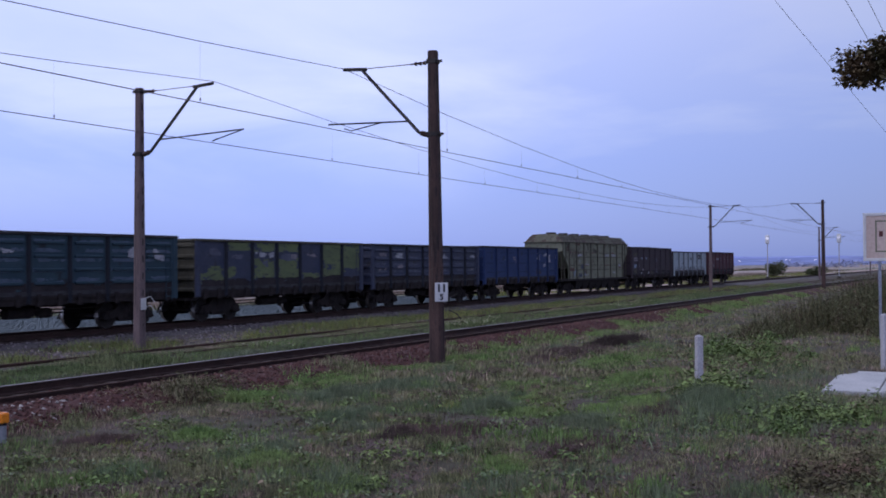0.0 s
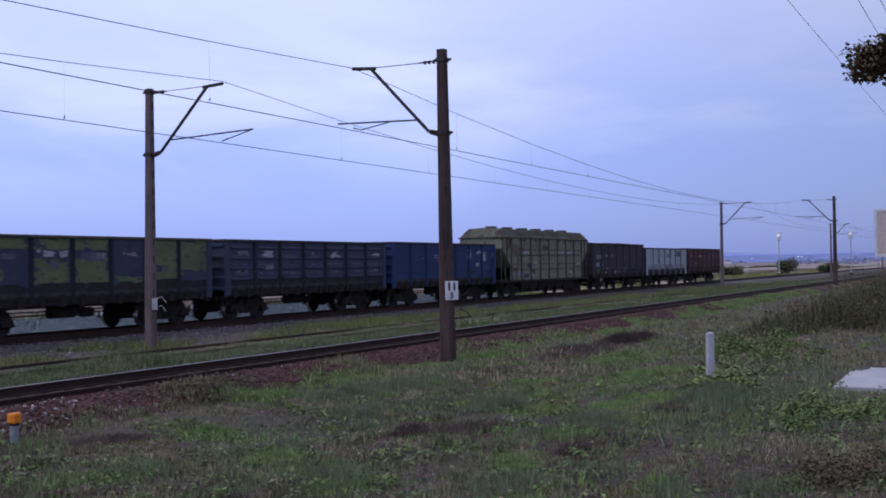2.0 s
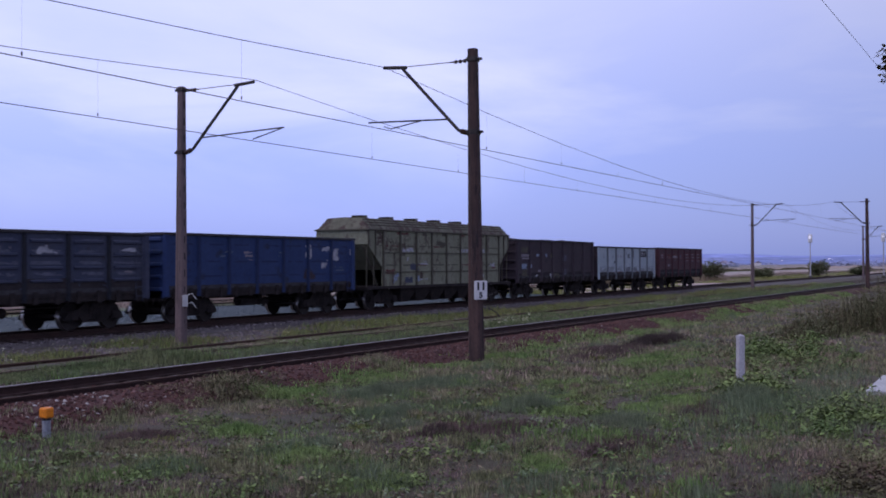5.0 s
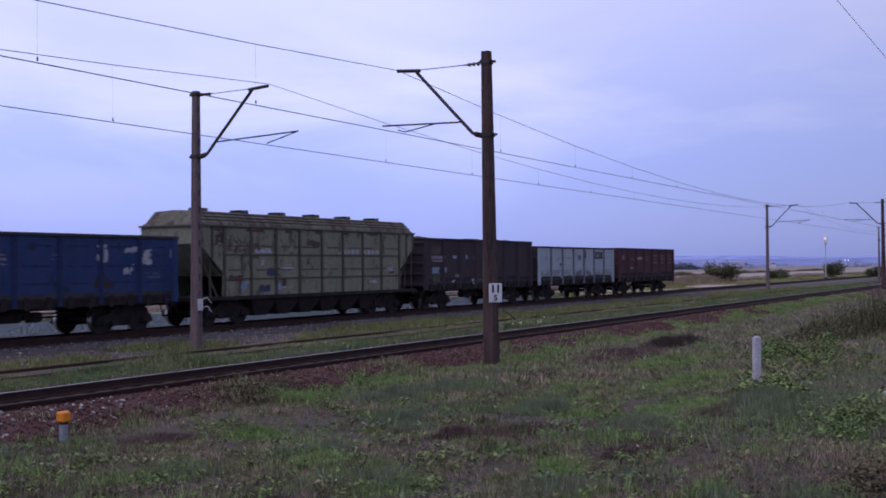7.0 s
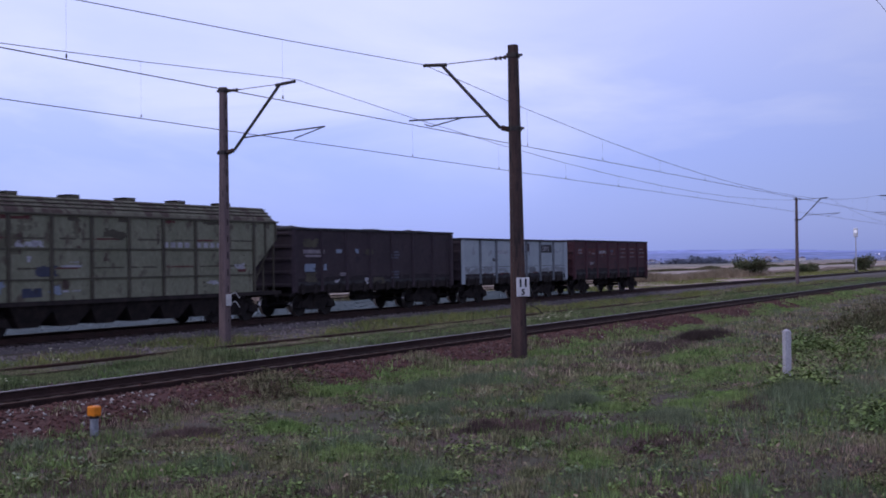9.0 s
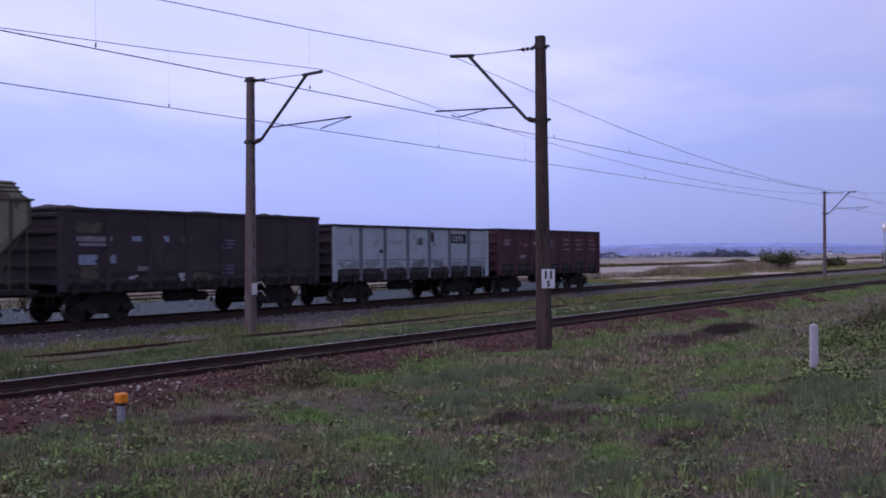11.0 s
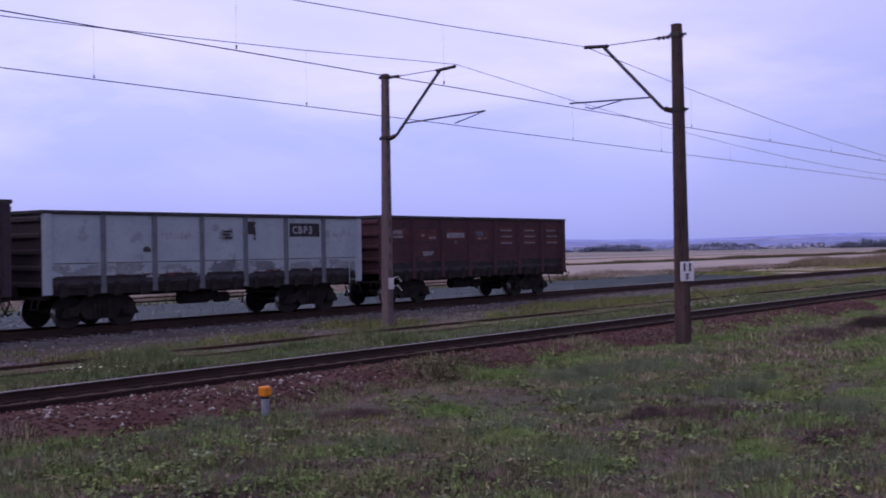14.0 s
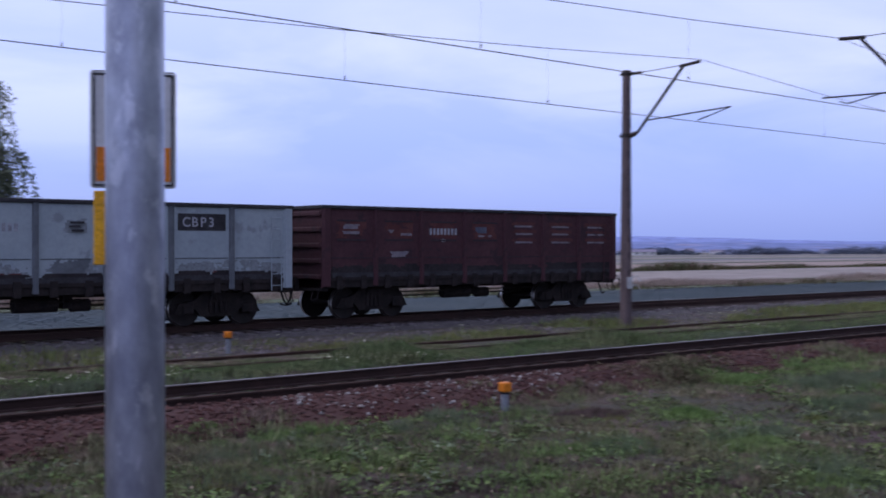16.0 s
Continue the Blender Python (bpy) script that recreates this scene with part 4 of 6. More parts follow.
    tube(bm, [(lx * 0.95 - rs - 0.05, s * 0.02, 7.3), (lx * 0.5 - rs - 0.04, s * 0.02, 5.0), (lx * 0.1 - rs - 0.05, s * 0.02, 1.0)], 0.008)
    part("earth_wire", bm, M["wire"], p)
    return p


PITCH = 73.5


def drift(x):
    """How far the masts and wires stand off the straight line."""
    return 0.95 * min(max((x - 26.5) / PITCH, 0.0), 1.6)


NEARY, FARY = 13.0, 22.85
for k in range(-1, 8):
    lean = (0.10, -0.12, 0.02, -0.05)[k % 4]
    far = 4.6 if k > 0 else 0.0
    pole(26.35 + PITCH * k + far, NEARY + drift(26.35 + PITCH * k), 1, -0.12 if k == 0 else lean, "tall weathered concrete catenary mast beside the near track")
    pole(26.5 + PITCH * k + far, FARY + drift(26.5 + PITCH * k), -1, 0.05 if k == 0 else -lean, "slender weathered concrete catenary mast beyond the middle track")


def line(name, y, z, low, low_left, label):
    """Contact wire, catenary wire and droppers over one track."""
    w = thing(name, label, "overhead wire", group="overhead wires")
    bm = bmesh.new()
    xs = [26.4 + PITCH * k + (4.6 if k > 0 else 0.0) for k in range(-2, 8)]
    tube(bm, [(x, y + drift(x) + 0.18 * (-1) ** i, z) for i, x in enumerate(xs)], 0.011)
    part("contact_wire", bm, M["wire"], w)
    bm = bmesh.new()
    pts = []
    for x, x1 in zip(xs, xs[1:]):
        for j in range(12):
            u, span = j / 12, x1 - x
            pts.append((x + span * u, y + drift(x + span * u), 7.42 - (7.42 - (low if x > 20 else low_left)) * 4 * u * (1 - u)))
    tube(bm, pts, 0.009, 4)
    part("catenary_wire", bm, M["wire"], w)
    for x, x1 in zip(xs, xs[1:]):
        for j in range(1, 12):
            u = j / 12
            xd = x + (x1 - x) * u
            yd = y + drift(xd)
            bm = bmesh.new()
            top = 7.42 - (7.42 - (low if x > 20 else low_left)) * 4 * u * (1 - u)
            rod(bm, (xd, yd, z), (xd, yd, top), 0.002, 0.002, 4)
            box(bm, xd - 0.010, xd + 0.010, yd - 0.012, yd + 0.012, z, z + 0.07)
            part("dropper", bm, M["wire"], w)


line("overhead_line_near", 15.75, 5.79, 5.86, 6.4, "thin overhead contact and catenary wires above the near track")
line("overhead_line_middle", 20.02, 5.70, 6.02, 6.2, "thin overhead contact and catenary wires above the middle track")

# kilometre sign and small fittings on the nearest masts
sg = thing("kilometre_sign", "white kilometre sign with black figures fixed to the mast", "sign", pose(26.12, 12.76, 1.47, 0, 0, -50))
bm = bmesh.new()
box(bm, -0.17, 0.17, -0.015, 0.015, -0.24, 0.24, 0.012)
part("plate", bm, M["signwhite"], sg)
words("11", 0.27, M["black"], sg, pose(0.0, -0.0175, 0.015, 90), label="black painted figure", bold=0.012, pitch=0.5)
words("5", 0.2, M["black"], sg, pose(0.0, -0.0175, -0.19, 90), label="black painted figure", bold=0.008)
ic = thing("mast_bracket", "small pale metal box with bent wires on the mast", "bracket", pose(26.42, 22.62, 1.1, 0, 0, -50))
bm = bmesh.new()
box(bm, -0.08, 0.08, -0.06, 0.06, -0.18, 0.16, 0.01)
part("box", bm, M["slab"], ic)
for dz in (-0.1, 0.16):
    bm = bmesh.new()
    tube(bm, [(0.06, 0, dz), (0.2, -0.05, dz + 0.05), (0.32, -0.05, dz - 0.12)], 0.014)
    part("bent_wire", bm, M["slab"], ic)
tw = thing("mast_twigs", "bent dark wire ends sticking out of the mast", "wire", pose(26.5, 12.85, 1.0, 0, 0, -50))
bm = bmesh.new()
tube(bm, [(0.1, 0, 0.0), (0.3, -0.05, -0.1), (0.42, -0.05, -0.24)], 0.014)
part("wire_end", bm, M["steel"], tw)
bm = bmesh.new()
tube(bm, [(0.1, 0, 0.3), (0.32, -0.05, 0.42)], 0.012)
part("wire_end", bm, M["steel"], tw)

for y in (3.69, 2.52, 2.15):
    bm = bmesh.new()
    tube(bm, [(x, y, 7.0 + 0.00012 * (x - 60) ** 2 - 0.2) for x in np.linspace(-60, 320, 39)], 0.006, 4)
    solid("power_cable", bm, M["wire"], "thin power cable running beside the line", "cable", "power cables")


# ---- marker posts, slab, board ----
def marker(x, y, h, label, grp):
    p = thing("marker_post", label, "marker post", pose(x, y, float(terrain(x, y))), grp)
    bm = bmesh.new()
    rod(bm, (0, 0, -0.1), (0, 0, h - 0.17), 0.062, 0.062, 10)
    part("stem", bm, M["stemgrey"], p, "grey concrete stem")
    bm = bmesh.new()
    box(bm, -0.078, 0.078, -0.078, 0.078, h - 0.15, h, 0.02)
    part("cap", bm, M["orange"], p, "bright orange painted cap")
    bm = bmesh.new()
    rod(bm, (0, 0, h - 0.18), (0, 0, h - 0.14), 0.068, 0.068, 10)
    part("collar", bm, M["under"], p)


for mx, my, mh in ((11.9, 12.75, 0.46), (13.75, 24.2, 0.52), (12.6, 25.9, 0.5), (-3.0, 12.75, 0.5)):
    marker(mx, my, mh, "short concrete marker post with an orange cap", "orange marker posts")


def white_post(x, y, h):
    z = float(terrain(x, y))
    p = thing("white_post", "square whitewashed concrete post standing in weeds", "post", pose(x, y, z, 1.5, 2.0, 40), "white posts")
    bm = bmesh.new()
    box(bm, -0.07, 0.07, -0.065, 0.065, -0.3, h, 0.01)
    part("shaft", bm, M["whitepaint"], p)
    bm = bmesh.new()
    vs = [bm.verts.new(q) for q in ((-0.066, -0.06, h), (0.066, -0.06, h), (0.066, 0.06, h), (-0.066, 0.06, h), (0, 0, h + 0.04))]
    for i in range(4):
        bm.faces.new((vs[i], vs[(i + 1) % 4], vs[4]))
    part("cap", bm, M["whitepaint"], p)


white_post(23.35, 5.58, 1.0)
white_post(28.1, 2.44, 1.28)
for k in range(3):
    sl = thing("concrete_slab", "pale grey concrete slab lying in the grass", "slab", pose(25.3 + 0.02 * k, 2.72 - 1.03 * k, -0.385, 0.6, 0.4, 2), "concrete slabs")
    bm = bmesh.new()
    box(bm, -2.3, 2.3, -0.5, 0.5, -0.1, 0.07, 0.015)
    part("panel", bm, M["slab"], sl)

bd = thing("notice_board", "white-framed brown notice board on two posts among weeds", "notice board", pose(34.0, 2.15, 0, 0, 0, 0))
bm = bmesh.new()
box(bm, -0.02, 0.02, -1.25, 1.25, 2.22, 3.46)
part("panel", bm, M["boardface"], bd, "brown printed face")
for z0, z1, y0, y1 in ((2.17, 2.25, -1.32, 1.32), (3.43, 3.51, -1.32, 1.32), (2.25, 3.43, -1.32, -1.24), (2.25, 3.43, 1.24, 1.32)):
    bm = bmesh.new()
    box(bm, -0.04, 0.04, y0, y1, z0, z1, 0.008)
    part("frame_bar", bm, M["signwhite"], bd, "white frame bar")
for y0, y1, z0, z1, mt in ((0.35, 1.0, 2.42, 2.46, "hopper"), (0.96, 1.0, 2.46, 3.26, "hopper"), (0.35, 1.0, 3.26, 3.3, "hopper"), (0.8, 0.9, 2.85, 3.0, "rustmark"), (0.2, 0.26, 2.5, 3.2, "hopper")):
    bm = bmesh.new()
    box(bm, -0.024, -0.02, y0, y1, z0, z1)
    part("print_bar", bm, M[mt], bd)
for y0 in (-0.9, 0.9):
    bm = bmesh.new()
    rod(bm, (0.065, y0, -0.1), (0.065, y0, 3.42), 0.04, 0.04, 10)
    part("post", bm, M["galv"], bd)


# ---- signal masts ----
def signal_mast(x, y, h):
    p = thing("signal_mast", "slender pale railway signal mast with a white head", "signal", pose(x, y, -0.4), "signal masts")
    bm = bmesh.new()
    rod(bm, (0, 0, 0), (0, 0, h), 0.09, 0.07, 8)
    part("mast", bm, M["whitepaint"], p)
    bm = bmesh.new()
    box(bm, -0.15, 0.15, -0.3, 0.3, h - 0.2, h + 1.1, 0.08)
    part("head", bm, M["signwhite"], p, "white signal head")
    bm = bmesh.new()
    rod(bm, (-0.2, 0, h + 0.6), (-0.14, 0, h + 0.6), 0.24, 0.24, 12)
    part("lamp", bm, M["milk"], p, "pale glowing lamp")
    bm = bmesh.new()
    box(bm, -0.25, 0.25, -0.25, 0.25, -0.1, 0.5, 0.03)
    part("base", bm, M["steel"], p)


signal_mast(180, 32.25, 5.75)
signal_mast(180, 21.8, 5.75)


# ---- train ----
RAIL, CENTRE = -0.017, 29.735
SIDE = 1.57
wheelsets = []


def bogie_meshes():
    out = {}
    for key in ("wheelset", "frame", "bolster"):
        bm = bmesh.new()
        if key == "wheelset":
            rod(bm, (0, -0.95, 0), (0, 0.95, 0), 0.08, 0.08, 10)
            for s in (-1, 1):
                rod(bm, (0, s * 0.76, 0), (0, s * 0.885, 0), 0.47, 0.47, 28)
                rod(bm, (0, s * 0.735, 0), (0, s * 0.765, 0), 0.50, 0.50, 28)
                rod(bm, (0, s * 0.885, 0), (0, s * 0.93, 0), 0.17, 0.13, 12)
                for k in range(4):
                    a = k * math.pi / 2
                    rod(bm, (0.29 * math.cos(a), s * 0.88, 0.29 * math.sin(a)), (0.29 * math.cos(a), s * 0.895, 0.29 * math.sin(a)), 0.07, 0.07, 8)
            me = mesh_of(key, bm, M["wheel"])
            me.materials.append(M["tread"])
            for f in me.polygons:
                if abs(f.normal.y) < 0.1 and math.hypot(f.center.x, f.center.z) > 0.45:
                    f.material_index = 1
            out[key] = me
        elif key == "frame":
            ring = [(-1.35, 0.36), (-1.2, 0.62), (-0.75, 0.70), (-0.45, 0.95), (0.45, 0.95), (0.75, 0.70), (1.2, 0.62), (1.35, 0.36), (1.05, 0.30), (0.75, 0.50), (0.5, 0.26), (-0.5, 0.26), (-0.75, 0.50), (-1.05, 0.30)]
            lo = [bm.verts.new((x, -0.08, z)) for x, z in ring]
            hi = [bm.verts.new((x, 0.08, z)) for x, z in ring]
            for i in range(len(ring)):
                j = (i + 1) % len(ring)
                bm.faces.new((lo[i], lo[j], hi[j], hi[i]))
            bm.faces.new(lo[::-1])
            bm.faces.new(hi)
            for x in (-0.925, 0.925):
                box(bm, x - 0.17, x + 0.17, -0.13, 0.1, 0.34, 0.64, 0.03)
            for x in (-0.24, -0.08, 0.08, 0.24):
                rod(bm, (x, -0.1, 0.36), (x, -0.1, 0.78), 0.06, 0.06, 8)
            out[key] = mesh_of(key, bm, M["under"])
        else:
            box(bm, -0.25, 0.25, -1.15, 1.15, 0.62, 0.98, 0.04)
            rod(bm, (0, 0, 0.9), (0, 0, 1.06), 0.28, 0.28, 14)
            out[key] = mesh_of(key, bm, M["under"])
    return out


BM = bogie_meshes()


def bogie(w, x):
    b = new("bogie")
    b.parent = w
    b.matrix_basis = pose(x, 0, 0)
    shared("bolster", BM["bolster"], b)
    for s in (-1, 1):
        shared("side_frame", BM["frame"], b, pose(0, s * 1.02, 0, 0, 0, 0 if s < 0 else 180))
    for dx in (-0.925, 0.925):
        ws = shared("wheelset", BM["wheelset"], b, pose(dx, 0, 0.477))
        wheelsets.append((ws, dx))


def running_gear(w, L, sill):
    """Bogies, couplers, hoses and brake gear below a wagon of body length L."""
    for x in (2.17, L - 2.17):
        bogie(w, x)
    bm = bmesh.new()
    box(bm, -0.1, L + 0.1, -0.28, 0.28, 0.85, sill + 0.1)
    box(bm, 0.0, 0.25, -1.45, 1.45, 0.88, sill + 0.05)
    box(bm, L - 0.25, L, -1.45, 1.45, 0.88, sill + 0.05)
    part("centre_sill", bm, M["under"], w)
    bm = bmesh.new()
    rod(bm, (L * 0.5 - 1.2, -0.75, 0.72), (L * 0.5 - 0.1, -0.75, 0.72), 0.2, 0.2, 14)
    part("air_tank", bm, M["under"], w)
    bm = bmesh.new()
    rod(bm, (L * 0.5 + 0.3, -0.7, 0.68), (L * 0.5 + 0.8, -0.7, 0.68), 0.17, 0.17, 12)
    box(bm, L * 0.5 + 0.05, L * 0.5 + 0.3, -0.85, -0.55, 0.6, 0.95)
    part("brake_cylinder", bm, M["under"], w)
    bm = bmesh.new()
    rod(bm, (3.3, -0.4, 0.62), (L - 3.3, -0.4, 0.66), 0.025, 0.025, 6)
    rod(bm, (3.3, -1.0, 0.78), (L - 3.3, -1.0, 0.80), 0.02, 0.02, 6)
    part("brake_rod", bm, M["under"], w)
    for s, x in ((-1, 0.0), (1, L)):
        bm = bmesh.new()
        box(bm, min(x, x + s * 0.5), max(x, x + s * 0.5), -0.14, 0.14, 0.92, 1.2, 0.03)
        box(bm, min(x + s * 0.42, x + s * 0.62), max(x + s * 0.42, x + s * 0.62), -0.24, 0.2, 0.86, 1.26, 0.04)
        part("coupler", bm, M["under"], w)
        bm = bmesh.new()
        tube(bm, [(x + s * 0.3, -0.4, 0.95), (x + s * 0.42, -0.42, 0.6), (x + s * 0.55, -0.4, 0.45), (x + s * 0.72, -0.36, 0.5)], 0.03, 6)
        part("brake_hose", bm, M["under"], w)
        bm = bmesh.new()
        tube(bm, [(x, -1.35, 0.95), (x + s * 0.12, -1.4, 0.62), (x + s * 0.12, -1.1, 0.62), (x, -1.05, 0.95)], 0.018, 5)
        part("step", bm, M["under"], w)


bm = bmesh.new()
box(bm, -0.10, 0.10, -0.04, 0.04, -0.21, 0.21, 0.015)
HINGE = mesh_of("hatch_hinge", bm, M["under"])


def gondola(name_label, col, L, top, panels, ribs, group="freight wagons", rail=None, sillcol=None, postcol=None, endcol=None):
    """An open goods wagon: left end at x = 0, rail head at z = 0."""
    w = thing("gondola_wagon", name_label, "freight wagon", None, group)
    sill = 1.18
    bm = bmesh.new()
    box(bm, 0.02, L - 0.02, -SIDE + 0.04, SIDE - 0.04, sill, sill + 0.1)
    part("floor", bm, M["under"], w)
    for nm, y0, y1 in (("side_wall", -SIDE + 0.06, -SIDE + 0.10), ("side_wall", SIDE - 0.10, SIDE - 0.06)):
        bm = bmesh.new()
        box(bm, 0.02, L - 0.02, y0, y1, sill, top - 0.05)
        sw = part(nm, bm, col, w)
        if y0 < 0:
            near = sw
    for x in (0.0, L - 0.06):
        bm = bmesh.new()
        box(bm, x, x + 0.06, -SIDE + 0.06, SIDE - 0.06, sill - 0.2, top - 0.05)
        ew = part("end_wall", bm, endcol or col, w)
        s = -1 if x == 0 else 1
        for z in np.linspace(sill + 0.12, top - 0.25, 5):
            bm = bmesh.new()
            xx = -0.07 if s < 0 else L
            box(bm, xx, xx + 0.07, -SIDE + 0.1, SIDE - 0.1, z - 0.07, z + 0.07, 0.02)
            part("end_rib", bm, endcol or col, ew)
    for y in (-SIDE, SIDE - 0.16):
        bm = bmesh.new()
        box(bm, -0.05, L + 0.05, y, y + 0.16, top - 0.11, top, 0.02)
        part("top_rail", bm, rail or M["grime"], w)
    for x in (-0.05, L - 0.09):
        bm = bmesh.new()
        box(bm, x, x + 0.14, -SIDE + 0.16, SIDE - 0.16, top - 0.11, top, 0.02)
        part("top_rail", bm, rail or M["grime"], w)
    step = (L - 0.3) / panels
    bm = bmesh.new()
    prism(bm, [(-0.085, 0), (-0.05, -0.085), (0.05, -0.085), (0.085, 0)], -1.0, 1.0)
    bm.transform(Matrix(((0, 1, 0, 0), (0, 0, 1, 0), (1, 0, 0, 0), (0, 0, 0, 1))))
    post = mesh_of("side_post", bm, postcol or col)
    corner = post.copy()
    corner.materials[0] = col
    h = (top - 0.1 - 1.02) / 2
    for k in range(panels + 1):
        x = 0.15 + step * k
        for s in (-1, 1):
            shared("side_post", corner if k in (0, panels) else post, w, Matrix.Translation((x, s * (SIDE - 0.06), 1.02 + h)) @ pose(0, 0, 0, 0, 0, 0 if s < 0 else 180) @ Matrix.Diagonal((1.9 if k in (0, panels) else 1, 1, h, 1)))
    if ribs:
        bm = bmesh.new()
        prism(bm, [(0, -0.06), (-0.05, -0.03), (-0.05, 0.03), (0, 0.06)], -step * 0.36, step * 0.36)
        rib = mesh_of("pressed_rib", bm, col)
        for k in range(panels):
            for z in np.linspace(sill + 0.5, top - 0.35, ribs):
                shared("pressed_rib", rib, near, pose(0.15 + step * (k + 0.5), -SIDE + 0.06, z))
    # underframe edge with hatch hinges
    bm = bmesh.new()
    box(bm, 0.05, L - 0.05, -SIDE + 0.08, SIDE - 0.08, 0.98, sill)
    part("side_sill", bm, M["under"], w)
    bm = bmesh.new()
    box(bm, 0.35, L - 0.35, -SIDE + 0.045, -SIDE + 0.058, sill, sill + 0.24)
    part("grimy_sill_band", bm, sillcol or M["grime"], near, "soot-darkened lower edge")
    for k in range(2 * panels):
        shared("hatch_hinge", HINGE, w, pose(0.15 + step * (k + 0.5) / 2, -SIDE + 0.04, 1.13))
    # ladder at the near corner
    bm = bmesh.new()
    for x in (L - 0.75, L - 0.42):
        rod(bm, (x, -SIDE - 0.05, 0.95), (x, -SIDE - 0.05, top - 0.35), 0.014, 0.014, 5)
    for z in np.arange(1.1, top - 0.35, 0.32):
        rod(bm, (L - 0.75, -SIDE - 0.05, z), (L - 0.42, -SIDE - 0.05, z), 0.012, 0.012, 5)
    part("ladder", bm, col, w)
    running_gear(w, L, sill)
    return w, near, step


def mark(parent, x, z, w, h, material, d=0.0, name="lettering_bar", label=""):
    bm = bmesh.new()
    y = -SIDE + 0.055 - d
    box(bm, x - w / 2, x + w / 2, y - 0.004, y, z - h / 2, z + h / 2)
    return part(name, bm, M[material], parent, label)


def lettered(parent, x, z, w, rows, material, h=0.07, gap=0.13):
    for k in range(rows):
        mark(parent, x + random.uniform(-0.05, 0.05), z - k * gap, w * random.uniform(0.65, 1.0), h, material, 0.055)


def patch(parent, x, z, w, h, material, seed, label="", d=0.0, side=SIDE, full=0.55):
    """A worn paint patch with a ragged, flaking outline."""
    bm = bmesh.new()
    y = -side + 0.054 - d
    nx, nz = max(5, int(w / 0.05)), max(4, int(h / 0.035))
    at = {}

    def corner(i, k):
        if (i, k) not in at:
            at[i, k] = bm.verts.new((x + w * (i / nx - 0.5) + 0.02 * noise.noise((i * 1.3, k * 1.7, seed)), y, z + h * (k / nz - 0.5) + 0.012 * noise.noise((i * 1.9, k * 1.1, seed + 9))))
        return at[i, k]

    for i in range(nx):
        for k in range(nz):
            u, v = abs(2 * (i + 0.5) / nx - 1), abs(2 * (k + 0.5) / nz - 1)
            px, pz = x + w * i / nx, z + h * k / nz
            if noise.noise((px * 1.9, pz * 4.2, seed * 0.37)) + 0.6 * noise.noise((px * 7, pz * 13, seed * 0.37 + 5)) + full - 0.75 * max(u, v) ** 3 > 0.05:
                bm.faces.new((corner(i, k), corner(i + 1, k), corner(i + 1, k + 1), corner(i, k + 1)))
    if not bm.faces:
        bm.faces.new((corner(0, 0), corner(nx, 0), corner(nx, nz), corner(0, nz)))
    return tagged(part("paint_patch", bm, M[material], parent), label, kind="stuff")


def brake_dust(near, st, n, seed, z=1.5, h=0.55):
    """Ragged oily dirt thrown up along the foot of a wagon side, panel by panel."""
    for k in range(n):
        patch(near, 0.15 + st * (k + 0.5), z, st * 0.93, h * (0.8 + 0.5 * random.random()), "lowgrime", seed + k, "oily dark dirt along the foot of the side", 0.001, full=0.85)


def figures(near, x, z, n, wide, h, material, d=0.06):
    """A row of worn figures, each a plain bar."""
    for k in range(n):
        mark(near, x + (k - (n - 1) / 2) * wide, z, wide * 0.62, h, material, d, "number_bar")


wagons = []
# red wagon, last of the train
w, nr, st = gondola("oxide red open goods wagon with faded white lettering", M["red"], 13.0, 3.43, 7, 0)
brake_dust(nr, st, 7, 300, 1.42, 0.4)
for k in range(7):
    c = 0.15 + st * (k + 0.5)
    if k < 4:
        patch(nr, c, 2.72, st * 0.62, 0.52, "rustmark", 320 + k, "faded red lead paint panel", 0.003, full=0.62)
        for z in (2.98, 2.40):
            mark(nr, c, z, st * 0.6, 0.05, "dark", 0.012, "pressed_rib")
    else:
        for j, z in enumerate((2.98, 2.72, 2.44)):
            patch(nr, c, z, st * 0.64, 0.11, "rustmark", 330 + 5 * k + j, "faded red stripe", 0.003, full=0.75)
            patch(nr, c, z - 0.09, st * 0.5, 0.06, "faded", 370 + 5 * k + j, "faded lettering", 0.004, full=0.7)
    mark(nr, c, 1.86, st * 0.84, 0.03, "dark", 0.006, "pressed_rib")
for k, (x, z, ww, hh, mt) in enumerate(((0.5, 2.80, 0.6, 0.14, "faded"), (0.5, 2.62, 0.7, 0.09, "faded"), (1.35, 2.66, 0.3, 0.12, "faded"), (1.65, 2.58, 0.5, 0.07, "faded"), (3.4, 2.74, 0.5, 0.2, "mauve"), (3.5, 2.55, 0.6, 0.07, "faded"), (2.7, 2.98, 0.2, 0.14, "rustmark"))):
    patch(nr, 0.15 + st * x, z, ww, hh, mt, 400 + k, "worn marking", 0.006, full=0.6)
figures(nr, 0.15 + st * 2.5, 2.68, 8, 0.15, 0.2, "chalk", 0.006)
mark(nr, 0.15 + st * 2.5, 2.40, 0.16, 0.08, "chalk", 0.006)
patch(nr, 0.15 + st * 1.5, 1.95, 0.8, 0.2, "faded", 420, "scraped paint", 0.004)
bm = bmesh.new()
tube(bm, [(13.0, -1.3, 1.2), (13.45, -1.3, 1.1), (13.45, -1.3, 0.75), (13.75, -1.3, 0.95)], 0.022, 5)
tube(bm, [(13.0, -0.9, 1.15), (13.5, -0.9, 1.05), (13.75, -1.3, 0.95)], 0.018, 5)
part("end_step", bm, M["under"], w)
wagons.append((w, 0.0, 13.0))
